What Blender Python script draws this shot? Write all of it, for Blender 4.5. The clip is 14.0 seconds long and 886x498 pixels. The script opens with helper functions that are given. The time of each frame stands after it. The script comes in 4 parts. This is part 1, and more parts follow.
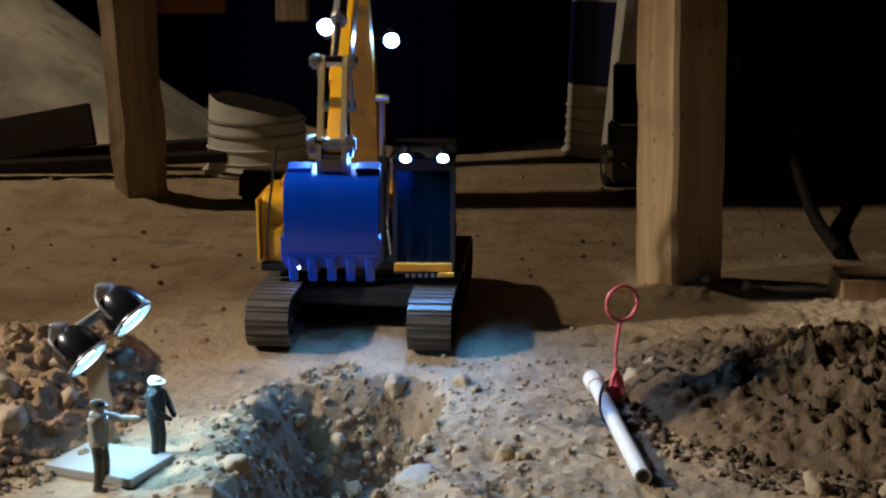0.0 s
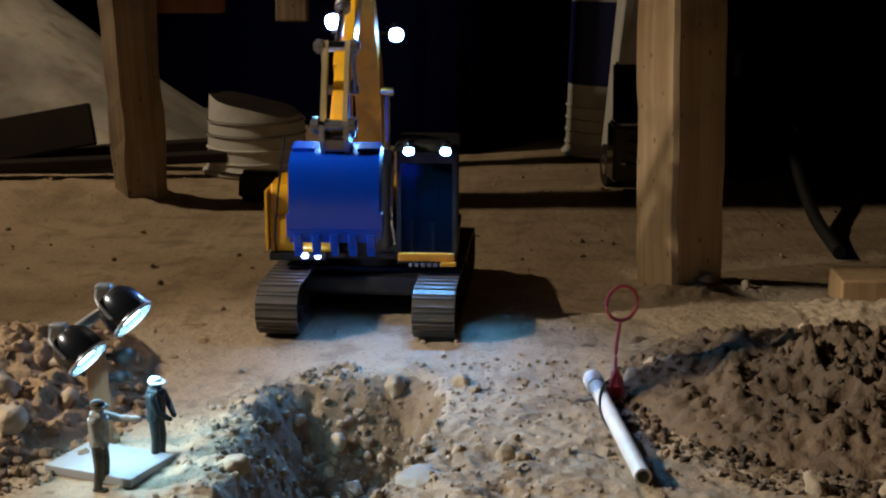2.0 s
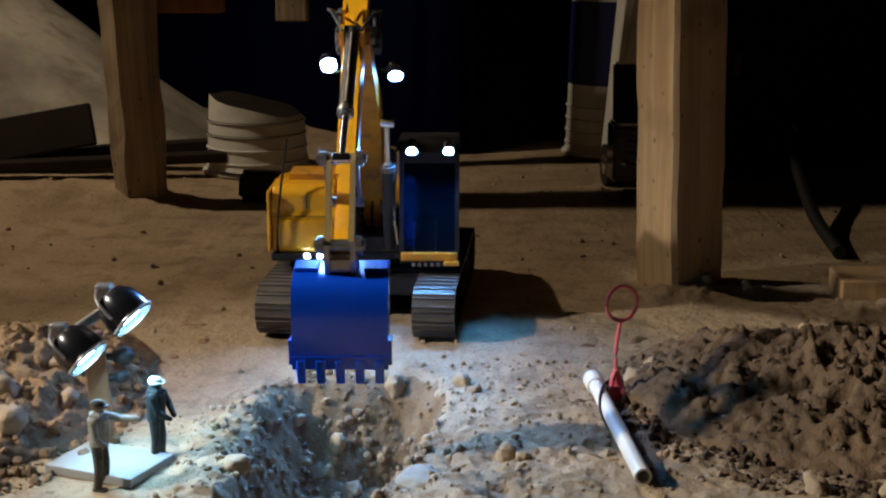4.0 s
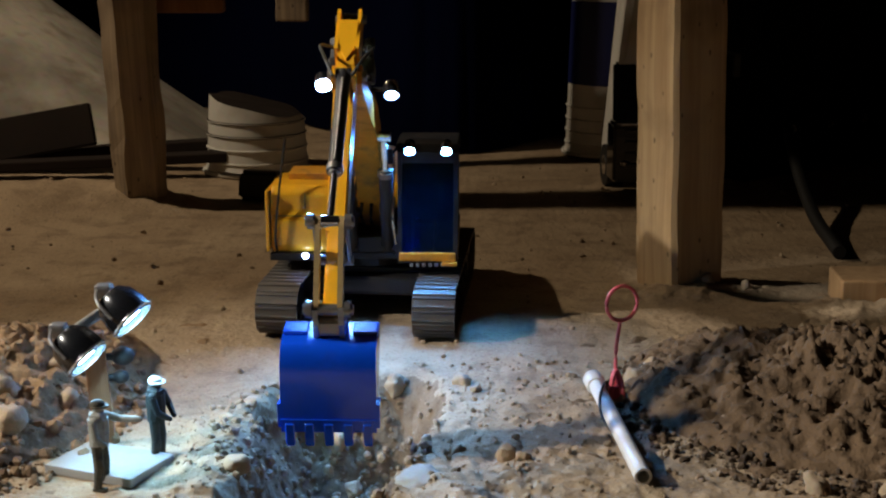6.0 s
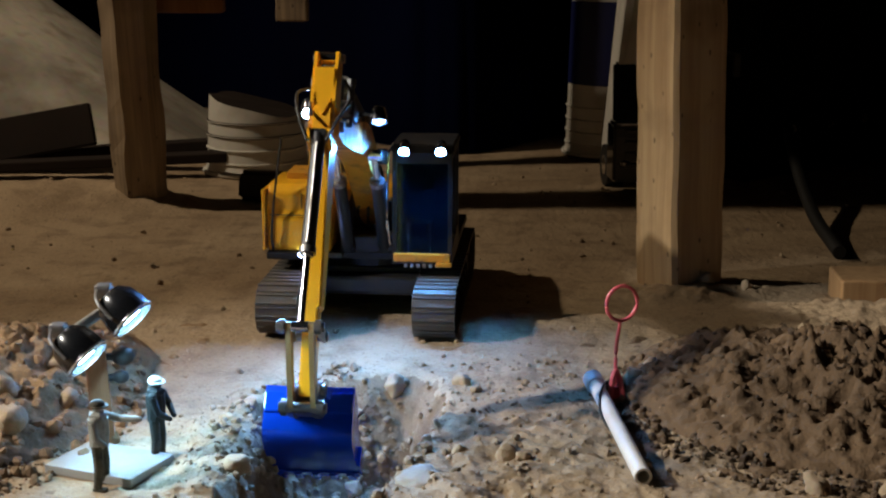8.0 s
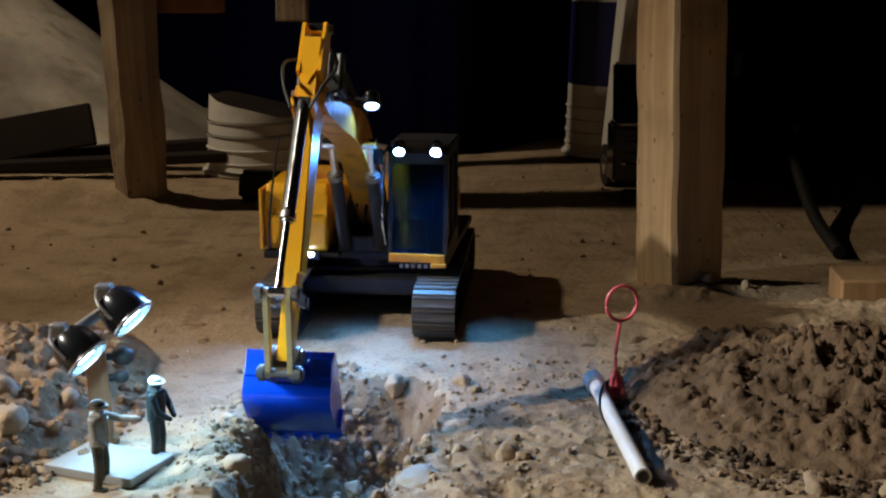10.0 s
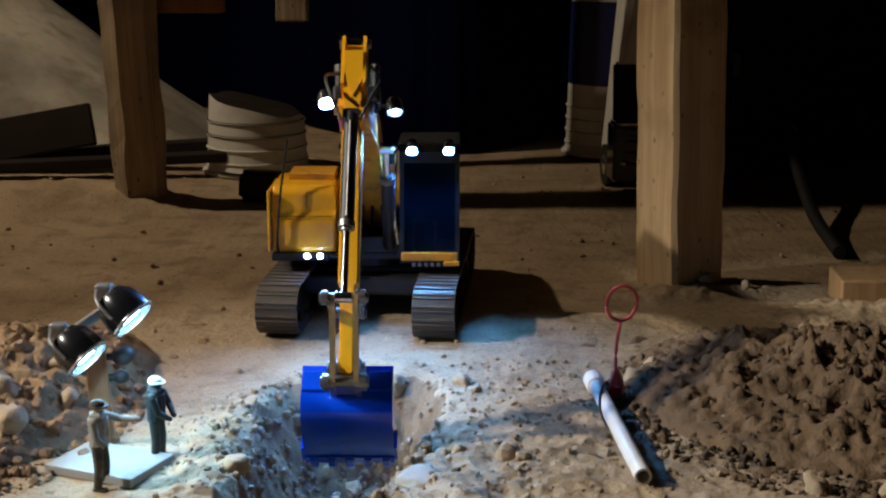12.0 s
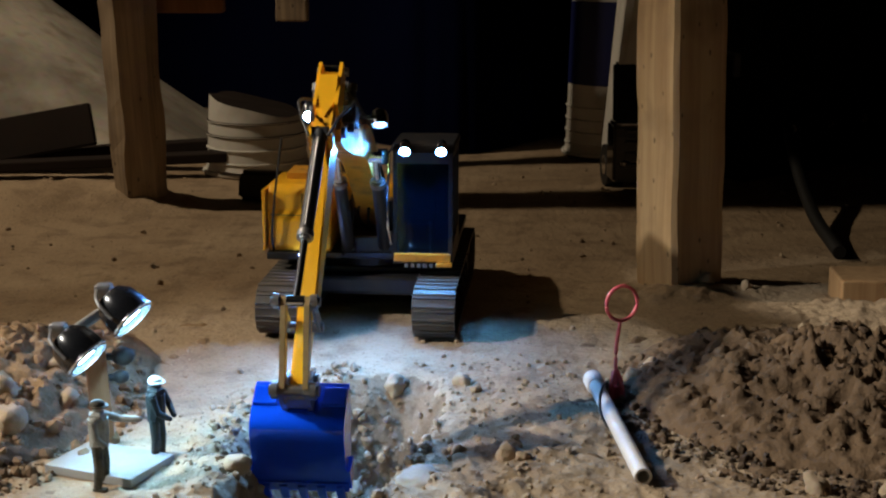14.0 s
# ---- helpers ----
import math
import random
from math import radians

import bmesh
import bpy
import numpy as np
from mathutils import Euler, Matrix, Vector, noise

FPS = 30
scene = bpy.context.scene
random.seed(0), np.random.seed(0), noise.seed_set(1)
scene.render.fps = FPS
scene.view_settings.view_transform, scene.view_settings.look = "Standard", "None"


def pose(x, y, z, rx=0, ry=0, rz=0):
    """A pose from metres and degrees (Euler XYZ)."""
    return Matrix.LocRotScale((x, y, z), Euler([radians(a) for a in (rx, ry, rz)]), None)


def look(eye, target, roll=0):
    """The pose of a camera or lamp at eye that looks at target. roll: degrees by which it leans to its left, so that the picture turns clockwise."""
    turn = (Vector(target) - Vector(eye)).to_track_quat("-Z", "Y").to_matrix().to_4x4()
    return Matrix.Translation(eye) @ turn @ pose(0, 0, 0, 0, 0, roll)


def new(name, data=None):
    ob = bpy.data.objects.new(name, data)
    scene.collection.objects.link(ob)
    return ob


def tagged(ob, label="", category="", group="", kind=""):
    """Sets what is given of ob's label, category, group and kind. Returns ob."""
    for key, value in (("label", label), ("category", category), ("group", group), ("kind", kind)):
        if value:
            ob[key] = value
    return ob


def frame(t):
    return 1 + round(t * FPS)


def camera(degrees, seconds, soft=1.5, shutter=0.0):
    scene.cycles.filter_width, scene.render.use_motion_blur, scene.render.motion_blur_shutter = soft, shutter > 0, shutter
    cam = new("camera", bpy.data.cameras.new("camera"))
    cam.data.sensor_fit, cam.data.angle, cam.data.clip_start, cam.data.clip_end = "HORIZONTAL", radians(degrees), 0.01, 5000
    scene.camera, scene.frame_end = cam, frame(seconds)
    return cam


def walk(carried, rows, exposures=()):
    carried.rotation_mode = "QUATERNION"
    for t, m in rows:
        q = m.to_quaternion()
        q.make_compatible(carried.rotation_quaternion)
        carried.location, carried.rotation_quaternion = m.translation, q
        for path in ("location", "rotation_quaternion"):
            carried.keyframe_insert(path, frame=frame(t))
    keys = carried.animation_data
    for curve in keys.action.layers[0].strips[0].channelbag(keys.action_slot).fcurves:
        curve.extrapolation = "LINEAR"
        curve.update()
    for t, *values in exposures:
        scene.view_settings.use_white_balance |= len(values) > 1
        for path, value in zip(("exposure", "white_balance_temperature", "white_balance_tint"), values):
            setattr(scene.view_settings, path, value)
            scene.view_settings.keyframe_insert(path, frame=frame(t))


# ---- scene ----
cam = camera(36.19, 14.0, soft=2.2)
VIEW = pose(0, 0, 0.5, 90 - 13.157, 0, 0)
walk(cam, [(0.0, VIEW), (14.0, VIEW)])

# ---- light ----
world = bpy.data.worlds.new("night")
scene.world = world
world.use_nodes = True
world.node_tree.nodes["Background"].inputs["Color"].default_value = (0.10, 0.16, 0.42, 1)
world.node_tree.nodes["Background"].inputs["Strength"].default_value = 0.012
scene.view_settings.exposure = 0.0


def spot_lamp(name, eye, target, watts, colour, degrees, radius, blend=0.3):
    data = bpy.data.lights.new(name, "SPOT")
    data.energy, data.color, data.spot_size = watts, colour, radians(degrees)
    data.shadow_soft_size, data.spot_blend = radius, blend
    ob = new(name, data)
    ob.matrix_world = look(eye, target)
    return ob


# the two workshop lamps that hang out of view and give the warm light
spot_lamp("workshop_light", (-1.62, 2.42, 1.80), (-0.40, 2.10, 0.0), 74, (1.0, 0.81, 0.58), 112, 0.03, 0.5)
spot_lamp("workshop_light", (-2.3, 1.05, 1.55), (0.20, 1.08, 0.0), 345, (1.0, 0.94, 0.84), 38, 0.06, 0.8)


# ---- materials ----
def material(name, colour, rough=0.7, metal=0.0, vary=0.25, scale=40.0, bump=0.15, bump_scale=None, second=None,
             spots=0.0, coat=0.0, island=False, specular=0.5):
    m = bpy.data.materials.new(name)
    m.use_nodes = True
    n, l = m.node_tree.nodes, m.node_tree.links
    b = n["Principled BSDF"]
    b.inputs["Roughness"].default_value, b.inputs["Metallic"].default_value = rough, metal
    b.inputs["Coat Weight"].default_value = coat
    b.inputs["Specular IOR Level"].default_value = specular
    co = n.new("ShaderNodeTexCoord")
    big = n.new("ShaderNodeTexNoise")
    big.inputs["Scale"].default_value, big.inputs["Detail"].default_value = scale * 0.2, 5
    fine = n.new("ShaderNodeTexNoise")
    fine.inputs["Scale"].default_value, fine.inputs["Detail"].default_value = bump_scale or scale * 4, 4
    l.new(co.outputs["Object"], big.inputs["Vector"])
    l.new(co.outputs["Object"], fine.inputs["Vector"])
    mix = n.new("ShaderNodeMix")
    mix.data_type = "RGBA"
    dark = second or [c * (1 - vary) for c in colour]
    mix.inputs["A"].default_value, mix.inputs["B"].default_value = (*dark, 1), (*colour, 1)
    ramp = n.new("ShaderNodeMapRange")
    ramp.inputs["From Min"].default_value, ramp.inputs["From Max"].default_value = 0.36, 0.64
    l.new(big.outputs["Fac"], ramp.inputs["Value"])
    l.new(ramp.outputs["Result"], mix.inputs["Factor"])
    grain = n.new("ShaderNodeMix")
    grain.data_type, grain.blend_type = "RGBA", "MULTIPLY"
    grain.inputs["Factor"].default_value = 0.5 * vary + 0.1
    l.new(mix.outputs["Result"], grain.inputs["A"])
    l.new(fine.outputs["Color"], grain.inputs["B"])
    last = grain.outputs["Result"]
    if spots:
        dirt = n.new("ShaderNodeTexNoise")
        dirt.inputs["Scale"].default_value, dirt.inputs["Detail"].default_value = scale * 0.7, 8
        l.new(co.outputs["Object"], dirt.inputs["Vector"])
        cut = n.new("ShaderNodeMapRange")
        cut.inputs["From Min"].default_value, cut.inputs["From Max"].default_value = 0.52, 0.68
        cut.inputs["To Max"].default_value = spots
        l.new(dirt.outputs["Fac"], cut.inputs["Value"])
        soil = n.new("ShaderNodeMix")
        soil.data_type = "RGBA"
        soil.inputs["B"].default_value = (0.16, 0.11, 0.07, 1)
        l.new(cut.outputs["Result"], soil.inputs["Factor"])
        l.new(last, soil.inputs["A"])
        last = soil.outputs["Result"]
        dull = n.new("ShaderNodeMapRange")
        dull.inputs["To Min"].default_value, dull.inputs["To Max"].default_value = rough, min(1, rough + 0.4)
        l.new(cut.outputs["Result"], dull.inputs["Value"])
        l.new(dull.outputs["Result"], b.inputs["Roughness"])
    if island:
        geo = n.new("ShaderNodeNewGeometry")
        hsv = n.new("ShaderNodeHueSaturation")
        span = n.new("ShaderNodeMapRange")
        span.inputs["To Min"].default_value, span.inputs["To Max"].default_value = 0.6, 1.35
        l.new(geo.outputs["Random Per Island"], span.inputs["Value"])
        l.new(span.outputs["Result"], hsv.inputs["Value"])
        l.new(last, hsv.inputs["Color"])
        last = hsv.outputs["Color"]
    l.new(last, b.inputs["Base Color"])
    if bump:
        bp = n.new("ShaderNodeBump")
        bp.inputs["Strength"].default_value, bp.inputs["Distance"].default_value = bump, 0.002
        l.new(fine.outputs["Fac"], bp.inputs["Height"])
        l.new(bp.outputs["Normal"], b.inputs["Normal"])
    return m


def glow_material(name, colour, strength):
    m = bpy.data.materials.new(name)
    m.use_nodes = True
    b = m.node_tree.nodes["Principled BSDF"]
    b.inputs["Base Color"].default_value = (0.8, 0.85, 0.9, 1)
    b.inputs["Emission Color"].default_value = (*colour, 1)
    b.inputs["Emission Strength"].default_value = strength
    return m


def wood_material(name, light, dark, scale=1.0):
    m = bpy.data.materials.new(name)
    m.use_nodes = True
    n, l = m.node_tree.nodes, m.node_tree.links
    b = n["Principled BSDF"]
    b.inputs["Roughness"].default_value = 0.75
    co, mp = n.new("ShaderNodeTexCoord"), n.new("ShaderNodeMapping")
    mp.inputs["Scale"].default_value = (60 * scale, 60 * scale, 2.5 * scale)
    l.new(co.outputs["Object"], mp.inputs["Vector"])
    grain, stain = n.new("ShaderNodeTexNoise"), n.new("ShaderNodeTexNoise")
    grain.inputs["Scale"].default_value, grain.inputs["Detail"].default_value, grain.inputs["Distortion"].default_value = 1.3, 6, 0.8
    l.new(mp.outputs["Vector"], grain.inputs["Vector"])
    stain.inputs["Scale"].default_value, stain.inputs["Detail"].default_value = 9, 6
    l.new(co.outputs["Object"], stain.inputs["Vector"])
    mix, mix2 = n.new("ShaderNodeMix"), n.new("ShaderNodeMix")
    mix.data_type = mix2.data_type = "RGBA"
    mix.inputs["A"].default_value, mix.inputs["B"].default_value = (*dark, 1), (*light, 1)
    rng = n.new("ShaderNodeMapRange")
    rng.inputs["From Min"].default_value, rng.inputs["From Max"].default_value = 0.3, 0.65
    l.new(grain.outputs["Fac"], rng.inputs["Value"])
    l.new(rng.outputs["Result"], mix.inputs["Factor"])
    rng2 = n.new("ShaderNodeMapRange")
    rng2.inputs["From Min"].default_value, rng2.inputs["From Max"].default_value = 0.5, 0.72
    rng2.inputs["To Max"].default_value = 0.7
    l.new(stain.outputs["Fac"], rng2.inputs["Value"])
    l.new(rng2.outputs["Result"], mix2.inputs["Factor"])
    l.new(mix.outputs["Result"], mix2.inputs["A"])
    mix2.inputs["B"].default_value = (*[c * 0.55 for c in dark], 1)
    knots, mp2, near = n.new("ShaderNodeTexVoronoi"), n.new("ShaderNodeMapping"), n.new("ShaderNodeMapRange")
    mp2.inputs["Scale"].default_value = (11, 11, 6)
    l.new(co.outputs["Object"], mp2.inputs["Vector"])
    l.new(mp2.outputs["Vector"], knots.inputs["Vector"])
    near.inputs["From Min"].default_value, near.inputs["From Max"].default_value = 0.08, 0.15
    near.inputs["To Min"].default_value, near.inputs["To Max"].default_value = 0.75, 0.0
    l.new(knots.outputs["Distance"], near.inputs["Value"])
    mix3 = n.new("ShaderNodeMix")
    mix3.data_type = "RGBA"
    mix3.inputs["B"].default_value = (*[c * 0.25 for c in dark], 1)
    l.new(near.outputs["Result"], mix3.inputs["Factor"])
    l.new(mix2.outputs["Result"], mix3.inputs["A"])
    l.new(mix3.outputs["Result"], b.inputs["Base Color"])
    bp = n.new("ShaderNodeBump")
    bp.inputs["Strength"].default_value, bp.inputs["Distance"].default_value = 0.35, 0.002
    l.new(grain.outputs["Fac"], bp.inputs["Height"])
    l.new(bp.outputs["Normal"], b.inputs["Normal"])
    return m


def soil_material(name, light, dark, patch):
    """Sandy soil: packed crust, darker damp patches, grit."""
    m = bpy.data.materials.new(name)
    m.use_nodes = True
    n, l = m.node_tree.nodes, m.node_tree.links
    b = n["Principled BSDF"]
    b.inputs["Roughness"].default_value = 0.95
    b.inputs["Specular IOR Level"].default_value = 0.2
    co = n.new("ShaderNodeTexCoord")

    def noise_at(scale, detail):
        t = n.new("ShaderNodeTexNoise")
        t.inputs["Scale"].default_value, t.inputs["Detail"].default_value = scale, detail
        l.new(co.outputs["Object"], t.inputs["Vector"])
        return t

    def ramp(socket, a, z, lo=0.0, hi=1.0):
        r = n.new("ShaderNodeMapRange")
        for key, v in (("From Min", a), ("From Max", z), ("To Min", lo), ("To Max", hi)):
            r.inputs[key].default_value = v
        l.new(socket, r.inputs["Value"])
        return r.outputs["Result"]

    def blend(fac, a, z, kind="MIX"):
        x = n.new("ShaderNodeMix")
        x.data_type, x.blend_type = "RGBA", kind
        l.new(fac, x.inputs["Factor"])
        for key, v in (("A", a), ("B", z)):
            if isinstance(v, tuple):
                x.inputs[key].default_value = (*v, 1)
            else:
                l.new(v, x.inputs[key])
        return x.outputs["Result"]

    c = blend(ramp(noise_at(4.5, 6).outputs["Fac"], 0.38, 0.62), dark, light)
    c = blend(ramp(noise_at(19, 7).outputs["Fac"], 0.50, 0.66, 0, 0.65), c, patch)
    grit = noise_at(210, 5)
    c = blend(ramp(grit.outputs["Fac"], 0.55, 0.72, 0, 0.6), c, (0.12, 0.09, 0.065))
    c = blend(ramp(noise_at(330, 3).outputs["Fac"], 0.60, 0.72, 0, 0.35), c, tuple(min(1.0, 1.6 * v) for v in light))
    l.new(c, b.inputs["Base Color"])
    lumps = noise_at(75, 6)
    b1, b2 = n.new("ShaderNodeBump"), n.new("ShaderNodeBump")
    b1.inputs["Strength"].default_value, b1.inputs["Distance"].default_value = 0.55, 0.006
    b2.inputs["Strength"].default_value, b2.inputs["Distance"].default_value = 0.6, 0.0025
    l.new(lumps.outputs["Fac"], b1.inputs["Height"])
    l.new(grit.outputs["Fac"], b2.inputs["Height"])
    l.new(b1.outputs["Normal"], b2.inputs["Normal"])
    l.new(b2.outputs["Normal"], b.inputs["Normal"])
    return m


SOIL = soil_material("soil", (0.40, 0.30, 0.195), (0.30, 0.215, 0.135), (0.20, 0.14, 0.09))
DAMP = soil_material("damp_soil", (0.185, 0.120, 0.070), (0.120, 0.078, 0.046), (0.065, 0.043, 0.027))
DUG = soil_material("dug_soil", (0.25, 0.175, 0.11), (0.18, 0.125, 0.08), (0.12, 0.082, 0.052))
BROWN = soil_material("brown_soil", (0.31, 0.20, 0.11), (0.21, 0.13, 0.07), (0.12, 0.075, 0.04))
CLOD = material("dry_clod", (0.44, 0.33, 0.22), 0.95, 0, 0.35, 60, 0.7, 260, island=True)
CLOD_BROWN = material("brown_clod", (0.32, 0.205, 0.115), 0.95, 0, 0.35, 60, 0.7, 260, island=True)
CLOD_DARK = material("damp_clod", (0.15, 0.098, 0.058), 0.95, 0, 0.35, 60, 0.7, 260, island=True)
YELLOW = material("yellow_paint", (0.95, 0.46, 0.015), 0.30, 0, 0.08, 30, 0.03, 300, spots=0.15, coat=0.4)
WORN_LINK = material("worn_link", (0.62, 0.44, 0.20), 0.45, 0.3, 0.3, 60, 0.06, 300, spots=0.7)
YELLOW_WORN = material("worn_yellow_paint", (0.80, 0.36, 0.03), 0.42, 0, 0.2, 60, 0.05, 300, spots=0.55)
BLUE = material("blue_paint", (0.003, 0.070, 0.70), 0.20, 0, 0.15, 40, 0.10, 160, spots=0.06, coat=0.4)
BLACK = material("black_paint", (0.014, 0.014, 0.016), 0.45, 0, 0.3, 40, 0.05, spots=0.12)
RUBBER = material("black_rubber", (0.009, 0.009, 0.009), 0.6, 0, 0.3, 40, 0.15)
STEEL = material("worn_steel", (0.42, 0.40, 0.38), 0.38, 0.9, 0.35, 60, 0.1, 260, spots=0.5)
TRACK = material("dusty_track_steel", (0.13, 0.11, 0.09), 0.5, 0.35, 0.35, 60, 0.25, 300, spots=0.6)
CHROME = material("chrome", (0.86, 0.87, 0.9), 0.18, 1.0, 0.05, 30, 0.0)
WHITE = material("white_plastic", (0.72, 0.70, 0.64), 0.45, 0, 0.12, 20, 0.03, spots=0.25)
PVC = material("white_pvc", (0.80, 0.77, 0.72), 0.4, 0, 0.06, 30, 0.02, spots=0.15)
TARP = material("pale_sheet", (0.56, 0.50, 0.41), 0.85, 0, 0.5, 22, 0.6, 45, spots=0.5)
PINK = material("pink_plastic", (0.82, 0.14, 0.17), 0.45, 0, 0.1, 40, 0.02)
WALL = material("shade_blue_wall", (0.010, 0.016, 0.055), 0.9, 0, 0.4, 6, 0.1, 30, specular=0.05)
# timber colour, also used to darken the pail's shaded top
DARK = material("dark_timber_and_shade", (0.030, 0.021, 0.017), 0.85, 0, 0.4, 12, 0.2, 60, specular=0.15)
TILE = material("white_tile", (0.35, 0.35, 0.335), 0.5, 0, 0.12, 40, 0.1, 200, spots=0.3)
RIM_SOIL = material("pale_rim_lump", (0.42, 0.38, 0.32), 0.9, 0, 0.3, 60, 0.5, 220)
CLOTH = material("figure_dark_cloth", (0.018, 0.028, 0.026), 0.7, 0, 0.45, 120, 0.1, spots=0.2)
CAMO = material("figure_olive_cloth", (0.10, 0.085, 0.055), 0.8, 0, 0.6, 700, 0.1, second=(0.025, 0.03, 0.025))
PALE = material("figure_pale_cloth", (0.36, 0.36, 0.32), 0.8, 0, 0.4, 500, 0.1)
HELMET = material("white_helmet", (0.85, 0.83, 0.78), 0.35, 0, 0.05, 80, 0.0)
POST = wood_material("post_wood", (0.56, 0.39, 0.21), (0.40, 0.25, 0.12))
OLD_WOOD = wood_material("weathered_wood", (0.42, 0.32, 0.21), (0.22, 0.16, 0.11))
RED_WOOD = wood_material("red_wood", (0.30, 0.14, 0.06), (0.20, 0.085, 0.035))
OFFCUT = wood_material("brown_offcut_wood", (0.40, 0.24, 0.11), (0.30, 0.165, 0.07))
MATT = material("matt_black", (0.008, 0.008, 0.010), 0.85, 0, 0.3, 20, 0.1, specular=0.1)
# near-black for the unlit background, with the lamps' blue haze put into the colour
SHADE_SHEET = material("shade_sheet_blue", (0.0006, 0.002, 0.016), 0.9, 0, 0.4, 8, 0.1, 40, specular=0.03)
SHELL = material("black_lamp_shell", (0.012, 0.013, 0.016), 0.22, 0, 0.2, 60, 0.02, coat=0.5)
GREY = material("grey_aluminium", (0.5, 0.5, 0.5), 0.4, 0.8, 0.25, 60, 0.05, spots=0.3)
BLUE_LABEL = material("blue_label", (0.006, 0.012, 0.10), 0.5, 0, 0.2, 20, 0.02)
LED_BIG = glow_material("boom_led", (0.17, 0.46, 1.0), 9000)
LED_SIDE = glow_material("side_led", (0.16, 0.42, 1.0), 480)
LED_CAB = glow_material("cab_led", (0.09, 0.38, 1.0), 2600)
LED_TOP = glow_material("boom_top_led", (0.17, 0.46, 1.0), 700)
LED_SMALL = glow_material("deck_led", (0.22, 0.36, 1.0), 90)
LED_TOWER = glow_material("tower_led", (0.34, 0.70, 1.0), 120)


def glass_material():
    m = bpy.data.materials.new("tinted_glass")
    m.use_nodes = True
    b = m.node_tree.nodes["Principled BSDF"]
    b.inputs["Base Color"].default_value = (0.0018, 0.0110, 0.030, 1)
    b.inputs["Roughness"].default_value, b.inputs["Alpha"].default_value = 0.04, 0.60
    return m


GLASS = glass_material()


# ---- mesh helpers ----
def part(name, bm, mat, parent=None, label=""):
    me = bpy.data.meshes.new(name)
    bmesh.ops.recalc_face_normals(bm, faces=bm.faces)
    bm.to_mesh(me)
    bm.free()
    me.materials.append(mat)
    ob = new(name, me)
    if parent is not None:
        ob.parent = parent
    return tagged(ob, label)


def smooth(ob, degrees=35):
    for p in ob.data.polygons:
        p.use_smooth = True
    ob.data.set_sharp_from_angle(angle=radians(degrees))
    return ob


def box(bm, centre, size, bevel=0.0, turn=None):
    made = bmesh.ops.create_cube(bm, size=1.0)["verts"]
    bmesh.ops.scale(bm, vec=size, verts=made)
    if bevel:
        edges = list({e for v in made for e in v.link_edges})
        out = bmesh.ops.bevel(bm, geom=edges, offset=bevel, segments=2, affect="EDGES", profile=0.6)
        made = list({v for f in out["faces"] for v in f.verts} | {v for v in made if v.is_valid})
    if turn is not None:
        bmesh.ops.transform(bm, matrix=turn, verts=made)
    bmesh.ops.translate(bm, vec=centre, verts=made)
    return made


def cyl(bm, a, b, r, r2=None, seg=14):
    a, b = Vector(a), Vector(b)
    m = Matrix.Translation((a + b) / 2) @ (b - a).to_track_quat("Z", "Y").to_matrix().to_4x4()
    return bmesh.ops.create_cone(bm, cap_ends=True, segments=seg, radius1=r, radius2=r if r2 is None else r2,
                                 depth=(b - a).length, matrix=m)["verts"]


def ball(bm, centre, r, squash=(1, 1, 1), sub=2):
    m = Matrix.Translation(centre) @ Matrix.Diagonal((*squash, 1))
    return bmesh.ops.create_icosphere(bm, subdivisions=sub, radius=r, matrix=m)["verts"]


def prism(bm, profile, x0, x1):
    """A side profile of (y, z) points, given thickness from x0 to x1."""
    left = [bm.verts.new((x0, y, z)) for y, z in profile]
    right = [bm.verts.new((x1, y, z)) for y, z in profile]
    bm.faces.new(left)
    bm.faces.new(list(reversed(right)))
    for i in range(len(profile)):
        j = (i + 1) % len(profile)
        bm.faces.new((left[i], right[i], right[j], left[j]))
    return left + right


def tube(bm, points, r, seg=8):
    pts = [Vector(p) for p in points]
    rings = []
    for i, p in enumerate(pts):
        d = (pts[min(i + 1, len(pts) - 1)] - pts[max(i - 1, 0)]).normalized()
        q = d.to_track_quat("Z", "Y")
        rings.append([bm.verts.new(p + q @ Vector((r * math.cos(k * 2 * math.pi / seg), r * math.sin(k * 2 * math.pi / seg), 0)))
                      for k in range(seg)])
    for a, b in zip(rings, rings[1:]):
        for k in range(seg):
            bm.faces.new((a[k], a[(k + 1) % seg], b[(k + 1) % seg], b[k]))
    bm.faces.new(rings[0])
    bm.faces.new(rings[-1])


def arc(points, n=10):
    """A smooth line through a few points."""
    p = [Vector(q) for q in points]
    p = [2 * p[0] - p[1]] + p + [2 * p[-1] - p[-2]]
    out = []
    for i in range(1, len(p) - 2):
        for k in range(n):
            t = k / n
            out.append(0.5 * (2 * p[i] + (p[i + 1] - p[i - 1]) * t + (2 * p[i - 1] - 5 * p[i] + 4 * p[i + 1] - p[i + 2]) * t * t
                              + (3 * p[i] - p[i - 1] - 3 * p[i + 1] + p[i + 2]) * t ** 3))
    return out + [p[-2]]


def thing(name, label, category, place=None, group="", kind=""):
    ob = new(name)
    ob.empty_display_size = 0.02
    if place is not None:
        ob.matrix_world = place
    return tagged(ob, label, category, group, kind)


# ---- ground ----
def bump(x, y, cx, cy, rx, ry, turn=0.0):
    c, s = math.cos(turn), math.sin(turn)
    u, v = ((x - cx) * c + (y - cy) * s) / rx, (-(x - cx) * s + (y - cy) * c) / ry
    return max(0.0, 1 - u * u - v * v)


def step(a, b, x):
    t = min(1, max(0, (x - a) / (b - a)))
    return t * t * (3 - 2 * t)


